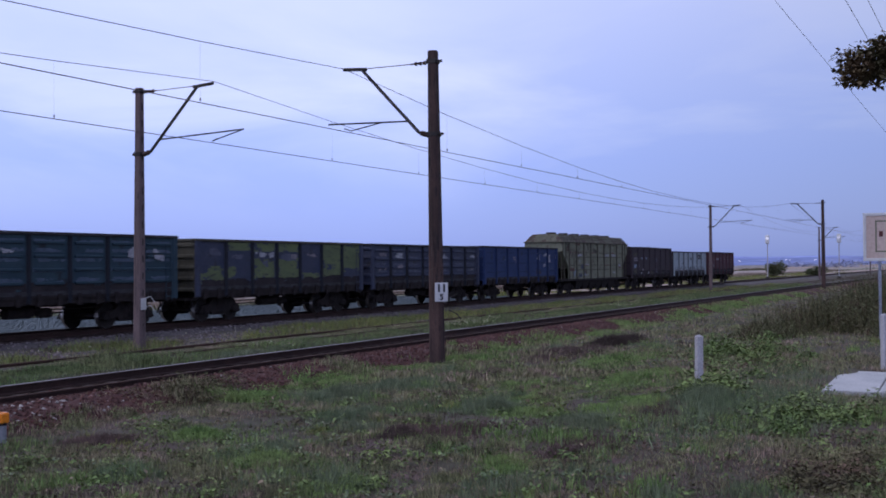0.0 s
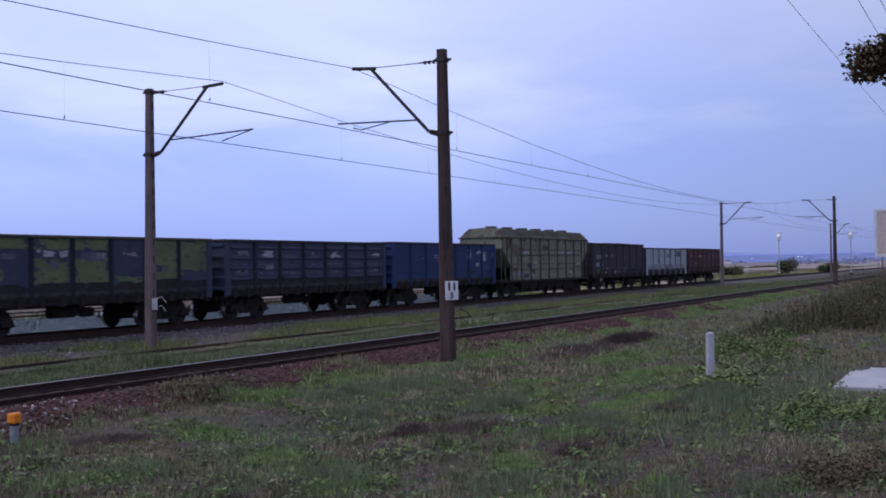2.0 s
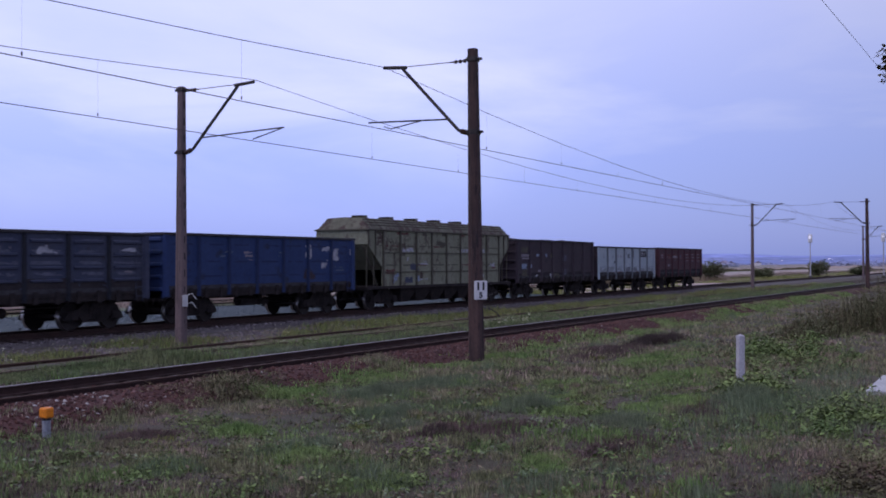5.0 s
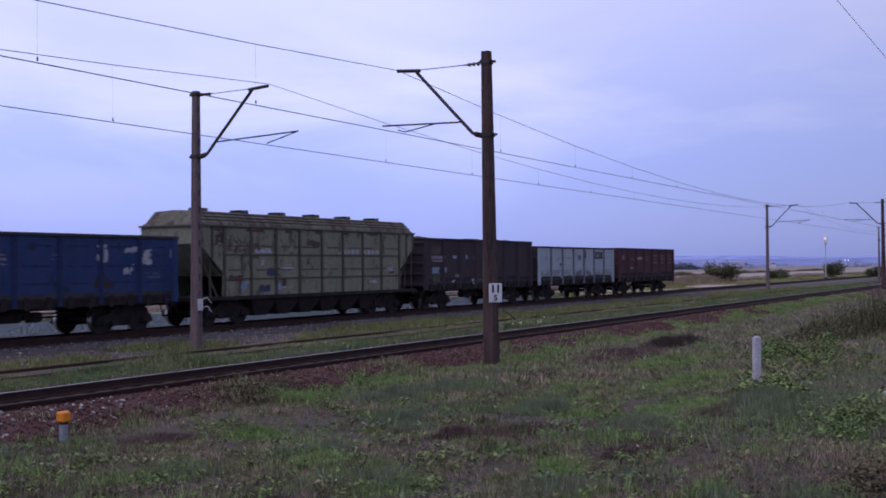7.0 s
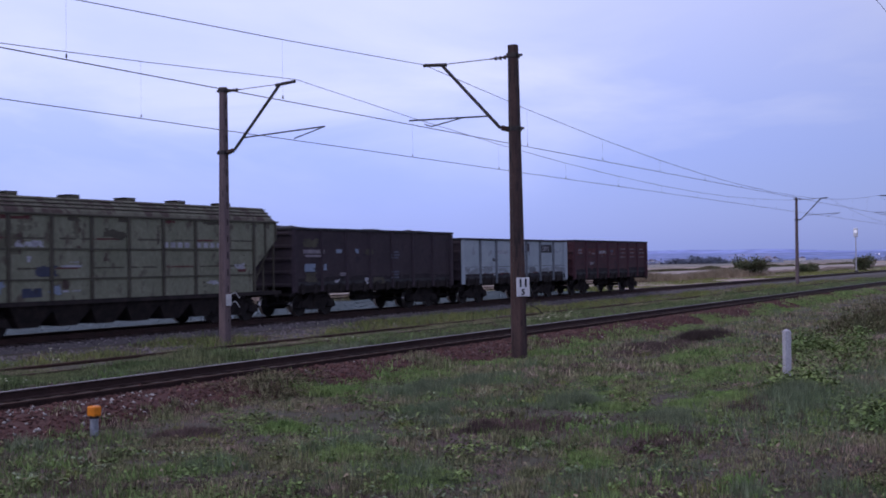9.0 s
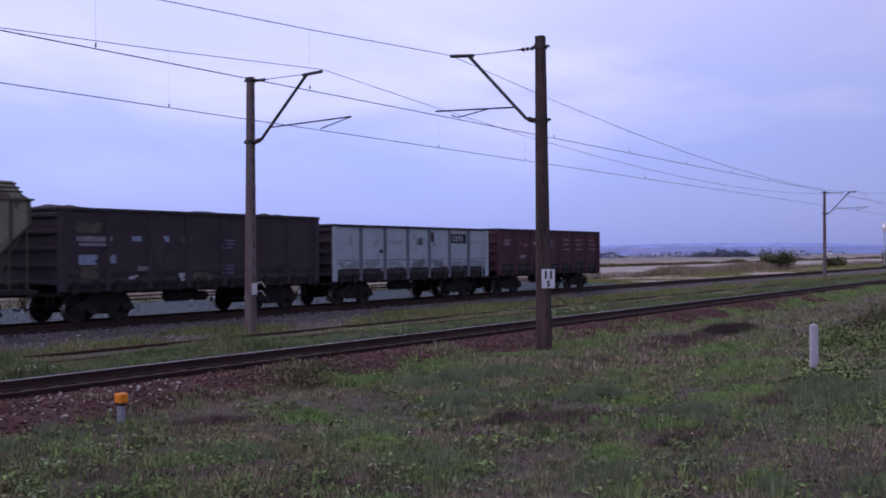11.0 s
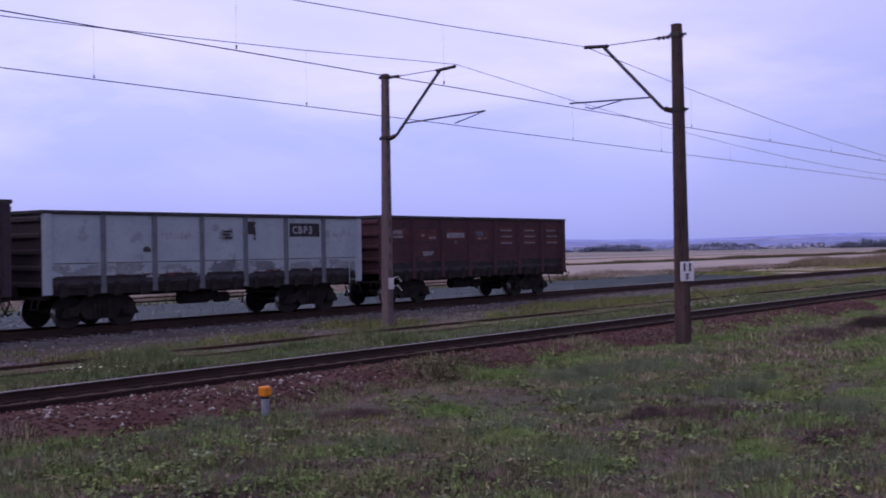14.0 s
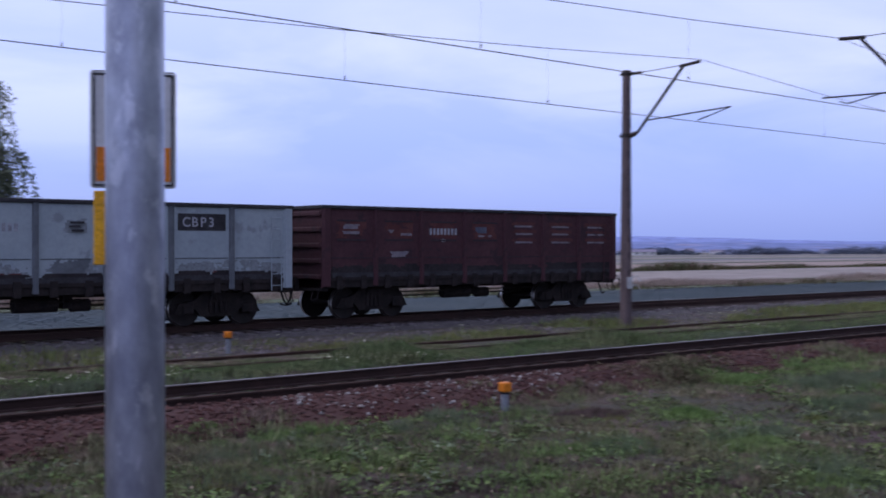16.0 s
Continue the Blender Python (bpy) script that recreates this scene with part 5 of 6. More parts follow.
# pale grey wagon
# end walls dark brown: the shadow on them is put into the colour
w, nr, st = gondola("pale grey open goods wagon with sooty lower edge, stencilled panel", M["grey"], 13.1, 3.38, 7, 0, postcol=M["greypost"], endcol=M["dark"])
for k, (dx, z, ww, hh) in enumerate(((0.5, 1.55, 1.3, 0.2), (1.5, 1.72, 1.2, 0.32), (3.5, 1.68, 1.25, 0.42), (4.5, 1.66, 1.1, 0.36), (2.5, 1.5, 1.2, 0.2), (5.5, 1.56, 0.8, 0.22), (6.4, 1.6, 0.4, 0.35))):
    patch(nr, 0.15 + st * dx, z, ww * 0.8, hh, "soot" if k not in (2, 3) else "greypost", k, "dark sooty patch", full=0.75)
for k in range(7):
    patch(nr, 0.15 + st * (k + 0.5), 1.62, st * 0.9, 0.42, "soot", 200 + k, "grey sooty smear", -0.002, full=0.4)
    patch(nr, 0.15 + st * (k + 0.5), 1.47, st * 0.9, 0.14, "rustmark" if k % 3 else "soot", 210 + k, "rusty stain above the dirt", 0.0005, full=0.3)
patch(nr, 0.15 + st * 4.14, 2.92, 0.42, 0.42, "dark", 31, "dark rust-brown splash", 0.002, full=0.5)
patch(nr, 0.15 + st * 4.2, 2.62, 0.2, 0.36, "dark", 37, "dark rust-brown run", 0.003, full=0.45)
patch(nr, 0.15 + st * 3.55, 2.72, 0.62, 0.36, "soot", 41, "dark stencil patch")
mark(nr, 0.15 + st * 5.5, 2.86, 1.45, 0.46, "grime", 0.0, "stencil_panel", "dark stencil panel")
words("CBP3", 0.36, M["chalk"], nr, pose(0.15 + st * 5.45, -SIDE + 0.048, 2.74, 90), label="white stencilled letter", bold=0.006, pitch=0.7)
lettered(nr, 0.15 + st * 3.55, 2.80, 0.46, 3, "grime", 0.06, 0.1)
figures(nr, 0.15 + st * 2.45, 2.66, 8, 0.15, 0.2, "chalk", 0.0)
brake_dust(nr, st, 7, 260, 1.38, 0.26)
patch(nr, 0.15 + st * 1.85, 2.3, 0.28, 0.24, "grime", 51)
for k in range(7):
    mark(nr, 0.15 + st * (k + 0.5), 1.88, st * 0.86, 0.02, "grime", 0.0, "seam")
wagons.append((w, -14.15, 13.1))
# dark heaped wagon
w, nr, st = gondola("sooty dark brown open goods wagon heaped with coal", M["dark"], 13.0, 3.64, 7, 0)
for x, z, ww, hh, mt in ((1.0, 3.02, 1.1, 0.36, "hopperrib"), (1.2, 2.66, 1.5, 0.16, "faded"), (1.2, 2.48, 1.5, 0.1, "faded"), (0.95, 2.0, 0.75, 0.32, "skymark"), (1.95, 2.02, 0.3, 0.28, "skymark"), (3.0, 2.68, 0.42, 0.16, "skymark"),
                         (4.35, 2.68, 0.28, 0.2, "skymark"), (5.3, 2.65, 0.7, 0.3, "hopperrib"), (2.9, 1.42, 0.45, 0.14, "chalk"), (5.1, 1.38, 0.3, 0.28, "chalk"), (3.3, 1.7, 0.6, 0.14, "faded"), (1.0, 1.6, 0.8, 0.4, "hopperrib"), (6.2, 1.38, 1.1, 0.3, "hopperrib")):
    patch(nr, x + 0.2, z, ww, hh, mt, int(x * 100), "worn paint patch", 0.02, full=0.85 if mt == "skymark" else 0.6)
brake_dust(nr, st, 7, 240, 1.4, 0.4)
for x, z in ((7.6, 2.65), (7.6, 1.75), (11.0, 1.75)):
    lettered(nr, x, z, 0.8, 3, "dark" if x > 10 else "mauve")
bm = bmesh.new()
xs, ys = np.linspace(0.15, 12.85, 40), np.linspace(-SIDE + 0.18, SIDE - 0.18, 9)
gv = [[bm.verts.new((x, y, 3.52 + (0.30 * max(0, noise.noise((x * 0.45, y * 0.4, 3)) + 0.45) + 0.06 * noise.noise((x * 3, y * 3, 1))) * (1 - (abs(y) / SIDE) ** 3) * min(1, (x - 0.1), (12.9 - x)))) for y in ys] for x in xs]
for i in range(39):
    for j in range(8):
        bm.faces.new((gv[i][j], gv[i + 1][j], gv[i + 1][j + 1], gv[i][j + 1]))
part("coal_heap", bm, M["coal"], w, "dark heap of coal")
wagons.append((w, -28.1, 13.0))


def hopper_wagon():
    L, top, eave = 16.0, 4.42, 3.82
    w = thing("hopper_wagon", "olive-cream covered grain hopper wagon with ribbed sides", "freight wagon", None, "freight wagons")
    col, S = M["hopper"], SIDE - 0.13
    lo, hi = 1.12, eave
    bm = bmesh.new()
    for s in (-1, 1):
        # side sheet with its sloped lower corners
        ring = [(0.1, hi), (0.1, hi - 0.7), (1.45, 2.0), (1.45, lo), (L - 1.45, lo), (L - 1.45, 2.0), (L - 0.1, hi - 0.7), (L - 0.1, hi)]
        a = [bm.verts.new((x, s * S, z)) for x, z in ring]
        b = [bm.verts.new((x, s * (S - 0.06), z)) for x, z in ring]
        for i in range(8):
            j = (i + 1) % 8
            bm.faces.new((a[i], a[j], b[j], b[i]))
        bm.faces.new(a)
        bm.faces.new(b[::-1])
    sides = part("side_wall", bm, col, w)
    for x0, x1 in ((0.1, 1.45), (L - 0.1, L - 1.45)):
        bm = bmesh.new()
        vs = [bm.verts.new(q) for q in ((x0, -S + 0.06, hi - 0.7), (x0, S - 0.06, hi - 0.7), (x1, S - 0.06, 1.9), (x1, -S + 0.06, 1.9))]
        bm.faces.new(vs)
        vs = [bm.verts.new(q) for q in ((x0, -S + 0.06, hi - 0.7), (x0, S - 0.06, hi - 0.7), (x0, S - 0.06, hi), (x0, -S + 0.06, hi))]
        bm.faces.new(vs)
        bmesh.ops.remove_doubles(bm, verts=bm.verts, dist=0.001)
        part("sloped_end", bm, col, w)
    # roof
    bm = bmesh.new()
    ring = [(-S - 0.03, eave), (-S + 0.02, eave + 0.12), (-0.95, top - 0.05), (0, top), (0.95, top - 0.05), (S - 0.02, eave + 0.12), (S + 0.03, eave)]
    secs = [(0.06, 0.0), (0.34, 1.0), (L - 0.34, 1.0), (L - 0.06, 0.0)]
    rows = []
    for x, u in secs:
        rows.append([bm.verts.new((x, y * (1 if u else 1), eave + (z - eave) * (1 if u else 0.05))) for y, z in ring])
    for p0, p1 in zip(rows, rows[1:]):
        for i in range(6):
            bm.faces.new((p0[i], p0[i + 1], p1[i + 1], p1[i]))
        bm.faces.new((p0[0], p1[0], p1[6], p0[6]))
    bm.faces.new(rows[0])
    bm.faces.new(rows[-1])
    roof = part("roof", bm, M["hopperroof"], w, "rust-streaked sloping roof")
    for t, zz in ((0.2, 0.0), (0.5, 0.0), (0.8, 0.0)):
        bm = bmesh.new()
        y = -S + 0.02 + t * (S - 0.97)
        z = eave + 0.12 + t * (top - 0.05 - eave - 0.12)
        rod(bm, (0.3, y - 0.01, z + 0.015), (L - 0.3, y - 0.01, z + 0.015), 0.028, 0.028, 5)
        part("roof_seam", bm, M["hopperrib"], roof)
    bm = bmesh.new()
    box(bm, 0.0, L, -S - 0.06, S + 0.06, eave - 0.05, eave + 0.02, 0.01)
    part("eave_rail", bm, M["hopperrib"], w)
    for k in range(6):
        x = 1.7 + (L - 3.4) * k / 5
        bm = bmesh.new()
        box(bm, x - 0.2, x + 0.2, -0.35, 0.35, top - 0.04, top + 0.1, 0.03)
        hatch = part("roof_hatch", bm, M["hopperrib"], roof)
        bm = bmesh.new()
        box(bm, x - 0.25, x + 0.25, -0.3, 0.3, top + 0.1, top + 0.13, 0.01)
        part("hatch_lid", bm, M["lowgrime"], hatch)
    n = 8
    for k in range(n + 1):
        x = 1.5 + (L - 3.0) * k / n
        bm = bmesh.new()
        box(bm, x - 0.065, x + 0.065, -S - 0.07, -S, lo, hi - 0.05, 0.015)
        part("side_rib", bm, M["hopperrib"], w)
    for x in (0.16, 0.8, L - 0.8, L - 0.16):
        d = min(x, L - x)
        bm = bmesh.new()
        box(bm, x - 0.05, x + 0.05, -S - 0.05, -S, max(1.1, hi - 0.7 - max(0, d - 0.1) * 0.8), hi - 0.05, 0.01)
        part("side_rib", bm, M["hopperrib"], w)
        bm = bmesh.new()
        rod(bm, (x, -S + 0.1, 1.0), (x, -S + 0.1, hi - 0.7 - max(0, d - 0.1) * 0.8), 0.035, 0.035, 6)
        part("end_strut", bm, M["hopperrib"], w)
    for z in (1.78, 2.72):
        for k in range(n):
            x0 = 1.5 + (L - 3.0) * k / n + 0.1
            bm = bmesh.new()
            box(bm, x0, x0 + (L - 3.0) / n - 0.2, -S - 0.035, -S, z - 0.022, z + 0.022)
            part("cross_rib", bm, M["hopperrib"], sides)
    for x in (0.1, L - 0.1):
        for s in (-1, 1):
            bm = bmesh.new()
            rod(bm, (x + (1.3 if x < 1 else -1.3), s * 1.2, 1.1), (x, s * 1.2, hi - 0.8), 0.04, 0.04, 6)
            part("end_brace", bm, M["hopperrib"], w)
    bm = bmesh.new()
    box(bm, -0.1, L + 0.1, -1.5, 1.5, 0.98, 1.12)
    part("platform", bm, M["under"], w)
    for k in range(6):
        x = 4.1 + (L - 8.2) * k / 5
        bm = bmesh.new()
        lo_ = [bm.verts.new((x + a * 0.36, b * 1.15, 0.30)) for a, b in ((-1, -1), (1, -1), (1, 1), (-1, 1))]
        hi_ = [bm.verts.new((x + a * 0.92, b * 1.4, 1.0)) for a, b in ((-1, -1), (1, -1), (1, 1), (-1, 1))]
        for i in range(4):
            bm.faces.new((lo_[i], lo_[(i + 1) % 4], hi_[(i + 1) % 4], hi_[i]))
        bm.faces.new(lo_)
        part("discharge_hopper", bm, M["under"], w)
    pitch = (L - 3.0) / n
    for k in range(n):
        c = 1.5 + pitch * (k + 0.5)
        q = random.Random(900 + k)
        for j, z in enumerate((3.05, 2.12)):
            patch(sides, c + q.uniform(-0.2, 0.2), z, pitch * 0.84, q.uniform(0.05, 0.07), "rustmark" if (j + k) % 3 == 0 else "hopperrib", 900 + 9 * k + j, "rust line along a seam", 0.058, S, 0.62)
        for j in range(2 if k < 3 else 1):
            hh = q.uniform(0.3, 1.0)
            patch(sides, c + q.uniform(-0.6, 0.6), q.choice((2.7, 1.75, 3.7)) - hh / 2, q.uniform(0.12, 0.5), hh, q.choice(("hopperrib", "hopperroof", "hopperroof")), 980 + 9 * k + j, "brown dirt streak", 0.056, S, 0.35 if k else 0.6)
    for k in range(5):
        patch(sides, 1.2 + 0.55 * k, 3.3 - 0.12 * k, 0.6, 0.75, "hopperroof", 1070 + k, "brown stained corner", 0.057, S, 0.45)
    for k, (x, z, ww, hh, mt, fl) in enumerate(((3.95, 2.88, 1.15, 0.2, "chalk", 0.7), (4.55, 2.04, 0.85, 0.34, "slate", 0.9), (4.0, 1.38, 0.75, 0.28, "slate", 0.9), (2.2, 1.82, 0.9, 0.22, "rustmark", 0.5), (2.75, 1.5, 0.5, 0.5, "skymark", 0.3), (4.9, 1.45, 0.5, 0.4, "skymark", 0.15), (5.55, 2.3, 0.9, 0.07, "chalk", 0.5), (5.55, 2.18, 0.8, 0.07, "chalk", 0.4), (5.55, 1.4, 0.9, 0.07, "chalk", 0.5), (3.9, 2.4, 0.16, 0.2, "chalk", 0.5),
                                                (13.6, 2.1, 0.8, 0.22, "chalk", 0.3), (13.8, 1.95, 0.5, 0.12, "rustmark", 0.6), (12.0, 1.5, 1.0, 0.2, "chalk", 0.1), (7.4, 3.2, 1.0, 0.5, "hopperrib", 0.4))):
        patch(sides, x, z, ww, hh, mt, 1100 + k, "worn paint patch", 0.064, S, fl)
    for k in range(8):
        bm = bmesh.new()
        x = 9.75 + 0.36 * k + (0.25 if k > 3 else 0)
        box(bm, x - 0.12, x + 0.12, -S - 0.014, -S - 0.009, 2.79, 2.97)
        part("lettering_bar", bm, M["chalk"], sides)
    for k in range(7):
        q = random.Random(950 + k)
        patch(sides, 1.2 + 2.2 * k, 3.68, q.uniform(0.5, 1.4), 0.12, "rustmark" if k % 3 == 1 else "hopperrib", 950 + k, "rust under the eave", 0.058, S, 0.4)
    running_gear(w, L, 1.05)
    return w


wagons.append((hopper_wagon(), -44.95, 16.0))
# blue wagon
w, nr, st = gondola("blue open goods wagon with worn white markings", M["blue"], 12.8, 3.36, 7, 0, postcol=M["bluepost"])
brake_dust(nr, st, 7, 520, 1.3, 0.2)
for k, (x, z, ww, hh) in enumerate(((9.15, 2.62, 0.5, 0.8), (10.5, 2.85, 0.75, 0.22), (10.4, 2.2, 0.55, 0.4), (11.25, 2.6, 0.5, 0.55), (12.55, 2.75, 0.25, 0.3))):
    patch(nr, x, z, ww, hh, "chalk", k + 3, "worn white marking")
patch(nr, 9.2, 1.75, 0.9, 0.5, "dark", 9, "dark rusty patch")
for x in (5.1, 3.6, 7.2, 11.5):
    for j in range(3 if x == 5.1 else 2):
        patch(nr, x, (2.66 if x < 11 else 2.05) - 0.14 * j, 0.85, 0.09, "faded" if x == 5.1 else "palestreak", int(x * 31) + j, "worn pale lettering", 0.003, full=0.3)
for k in range(7):
    for j, z in enumerate((2.95, 2.3, 1.75)):
        patch(nr, 0.15 + st * (k + 0.5), z, st * 0.7, 0.07, "bluepost", 840 + 5 * k + j, "dark scuffed line", 0.002, full=0.45)
wagons.append((w, -58.95, 12.8))
# slate wagon
w, nr, st = gondola("slate-blue open goods wagon with ribbed panels", M["slate"], 13.0, 3.30, 7, 4, postcol=M["darkpost"])
brake_dust(nr, st, 7, 540, 1.45, 0.5)
for k in range(7):
    c = 0.15 + st * (k + 0.5)
    for j, z in enumerate((2.98, 2.62, 2.26, 1.9)):
        patch(nr, c, z, st * 0.72, 0.11, "mauve", 560 + 5 * k + j, "pale streak on the pressing", 0.004, full=0.42)
for k, (p, z, ww, hh, mt) in enumerate(((1.5, 2.72, 1.1, 0.3, "chalk"), (1.55, 2.2, 0.6, 0.3, "faded"), (0.5, 2.75, 0.8, 0.16, "faded"), (3.5, 2.72, 0.8, 0.14, "faded"), (4.5, 2.7, 0.9, 0.34, "chalk"), (6.5, 2.7, 0.8, 0.14, "chalk"), (6.5, 1.95, 0.5, 0.12, "faded"), (0.5, 2.0, 0.9, 0.12, "faded"))):
    patch(nr, 0.15 + st * p, z, ww, hh, mt, k + 60, "worn pale lettering", 0.054, full=0.3)
wagons.append((w, -72.7, 13.0))
# green patched wagon
w, nr, st = gondola("open goods wagon with patched yellow-green and slate paint", M["slate"], 13.0, 3.30, 7, 0, rail=M["hopperrib"], endcol=M["hopperrib"], postcol=M["darkpost"])
brake_dust(nr, st, 7, 600, 1.45, 0.55)
GREEN = ((0.5, 1.85, 1.5, 0.75, 0.45), (1.5, 3.02, 1.55, 0.34, 0.8), (2.5, 3.0, 1.55, 0.36, 0.7), (2.5, 2.1, 1.6, 0.85, 0.75), (3.5, 3.0, 1.6, 0.36, 0.8), (3.5, 2.1, 1.6, 0.9, 0.7), (4.5, 1.7, 1.5, 0.4, 0.4), (5.5, 2.45, 1.62, 1.5, 0.95), (6.5, 2.55, 1.62, 1.3, 0.9), (1.2, 2.0, 0.7, 0.5, 0.4))
for k, (p, z, ww, hh, fl) in enumerate(GREEN):
    patch(nr, 0.15 + st * p, z, ww, hh, "patch", k + 80, "patched yellow-green paint", 0.0, full=fl)
for k, (p, z, ww, hh, mt) in enumerate(((2.5, 2.68, 1.4, 0.26, "chalk"), (2.5, 2.3, 0.5, 0.3, "mauve"), (3.5, 2.62, 1.2, 0.4, "mauve"), (3.75, 2.62, 0.5, 0.2, "faded"), (4.5, 2.68, 1.0, 0.14, "faded"), (0.6, 2.8, 1.0, 0.3, "mauve"), (1.5, 2.6, 1.1, 0.2, "mauve"), (6.5, 1.9, 1.4, 0.4, "slate"), (5.5, 2.15, 0.9, 0.25, "slate"))):
    patch(nr, 0.15 + st * p, z, ww, hh, mt, k + 130, "worn lettering", 0.003, full=0.5)
wagons.append((w, -86.6, 13.0))
# teal wagon
w, nr, st = gondola("teal open goods wagon with pressed ribbed panels", M["teal"], 13.0, 3.38, 7, 4, postcol=M["darkpost"])
brake_dust(nr, st, 7, 640, 1.45, 0.5)
for k in range(7):
    for j, z in enumerate((3.08, 2.78, 2.46, 2.12, 1.8)):
        patch(nr, 0.15 + st * (k + 0.5), z, st * 0.78, 0.13, "palestreak", 700 + 9 * k + j, "pale streak on the pressing", 0.004, full=0.55)
for k, (p, z, ww, hh) in enumerate(((5.7, 2.72, 0.5, 0.4), (6.5, 2.8, 0.7, 0.14), (6.5, 2.5, 0.6, 0.3), (2.5, 2.75, 0.9, 0.16))):
    patch(nr, 0.15 + st * p, z, ww, hh, "chalk", 790 + k, "worn white lettering", 0.054, full=0.4)
wagons.append((w, -100.7, 13.0))


# ---- level-crossing sign and near pole ----
def crossing_sign():
    s = thing("crossing_signal", "level-crossing light signal with white backboard, warning plates and a red lamp", "crossing signal", pose(3.72, 8.10, 0, 0, 0, -27))
    z0 = 2.10
    bm = bmesh.new()
    box(bm, -0.305, 0.305, -0.02, 0.0, z0 + 0.46, z0 + 1.32, 0.018)
    board = part("backboard", bm, M["signwhite"], s, "white rounded backboard")
    for x0, x1, a, b in ((-0.285, 0.285, 1.285, 1.30), (-0.285, 0.285, 0.475, 0.49), (-0.285, -0.27, 0.49, 1.285), (0.27, 0.285, 0.49, 1.285)):
        bm = bmesh.new()
        box(bm, x0, x1, -0.026, -0.021, z0 + a, z0 + b)
        part("border_line", bm, M["black"], board, "black border line")
    bm = bmesh.new()
    rod(bm, (-0.02, -0.14, z0 + 1.08), (-0.02, -0.02, z0 + 1.08), 0.11, 0.11, 20)
    lamp = part("lamp_hood", bm, M["black"], s, "black lamp hood")
    bm = bmesh.new()
    rod(bm, (-0.02, -0.146, z0 + 1.08), (-0.02, -0.141, z0 + 1.08), 0.095, 0.095, 20)
    part("lens", bm, M["redlamp"], lamp, "red lit lens")
    bm = bmesh.new()
    vs = [bm.verts.new(q) for q in ((-0.2, -0.027, z0 + 0.8), (0.2, -0.027, z0 + 0.8), (0, -0.027, z0 + 1.06))]
    bm.faces.new(vs)
    tri = part("warning_triangle", bm, M["black"], board, "black-edged warning triangle")
    bm = bmesh.new()
    vs = [bm.verts.new(q) for q in ((-0.15, -0.029, z0 + 0.825), (0.15, -0.029, z0 + 0.825), (0, -0.029, z0 + 1.01))]
    bm.faces.new(vs)
    part("triangle_face", bm, M["orange"], tri, "orange triangle face")
    bm = bmesh.new()
    box(bm, -0.262, 0.262, -0.028, -0.021, z0 + 0.51, z0 + 0.76, 0.002)
    plate = part("orange_plate", bm, M["orange"], board, "orange plate with dark writing")
    for k in range(3):
        bm = bmesh.new()
        box(bm, -0.18, 0.18, -0.031, -0.0285, z0 + 0.57 + 0.06 * k, z0 + 0.59 + 0.06 * k)
        part("writing_bar", bm, M["black"], plate)
    bm = bmesh.new()
    box(bm, -0.28, 0.20, -0.02, 0.0, z0 - 0.10, z0 + 0.44, 0.006)
    yp = part("yellow_plate", bm, M["yellow"], s, "yellow plate below the board")
    for k in range(2):
        bm = bmesh.new()
        box(bm, -0.15, 0.14, -0.024, -0.021, z0 + 0.08 + 0.08 * k, z0 + 0.12 + 0.08 * k)
        part("writing_bar", bm, M["black"], yp)
    bm = bmesh.new()
    rod(bm, (0, 0.06, -0.5), (0, 0.06, z0 + 1.25), 0.045, 0.045, 12)
    part("post", bm, M["galv"], s)


crossing_sign()
gp = thing("sign_pole", "thick galvanised steel pole beside the road", "pole", pose(1.213, 2.810, 0.45))
bm = bmesh.new()
rod(bm, (0, 0, -0.3), (0, 0, 5.2), 0.0705, 0.0695, 32)
part("tube", bm, M["galv"], gp)
bm = bmesh.new()
rod(bm, (0, 0, 5.2), (0, 0, 5.24), 0.076, 0.06, 32)
part("cap", bm, M["black"], gp)
bm = bmesh.new()
rod(bm, (0, 0, 0.0), (0, 0, 0.05), 0.13, 0.12, 24)
part("collar", bm, M["slab"], gp)


# ---- trees and bushes ----
def limbs(bm, base, top, r, n, rnd, reach):
    base, top = Vector(base), Vector(top)
    ends = []
    for k in range(n):
        a = base.lerp(top, rnd.uniform(0.35, 1.0))
        t = rnd.uniform(0, 6.28)
        b = a + Vector((math.cos(t) * reach * rnd.uniform(0.5, 1), math.sin(t) * reach * rnd.uniform(0.5, 1), rnd.uniform(0.1, 0.8) * reach))
        rod(bm, a, b, r * 0.35, r * 0.08, 6)
        ends.append(b)
    return ends


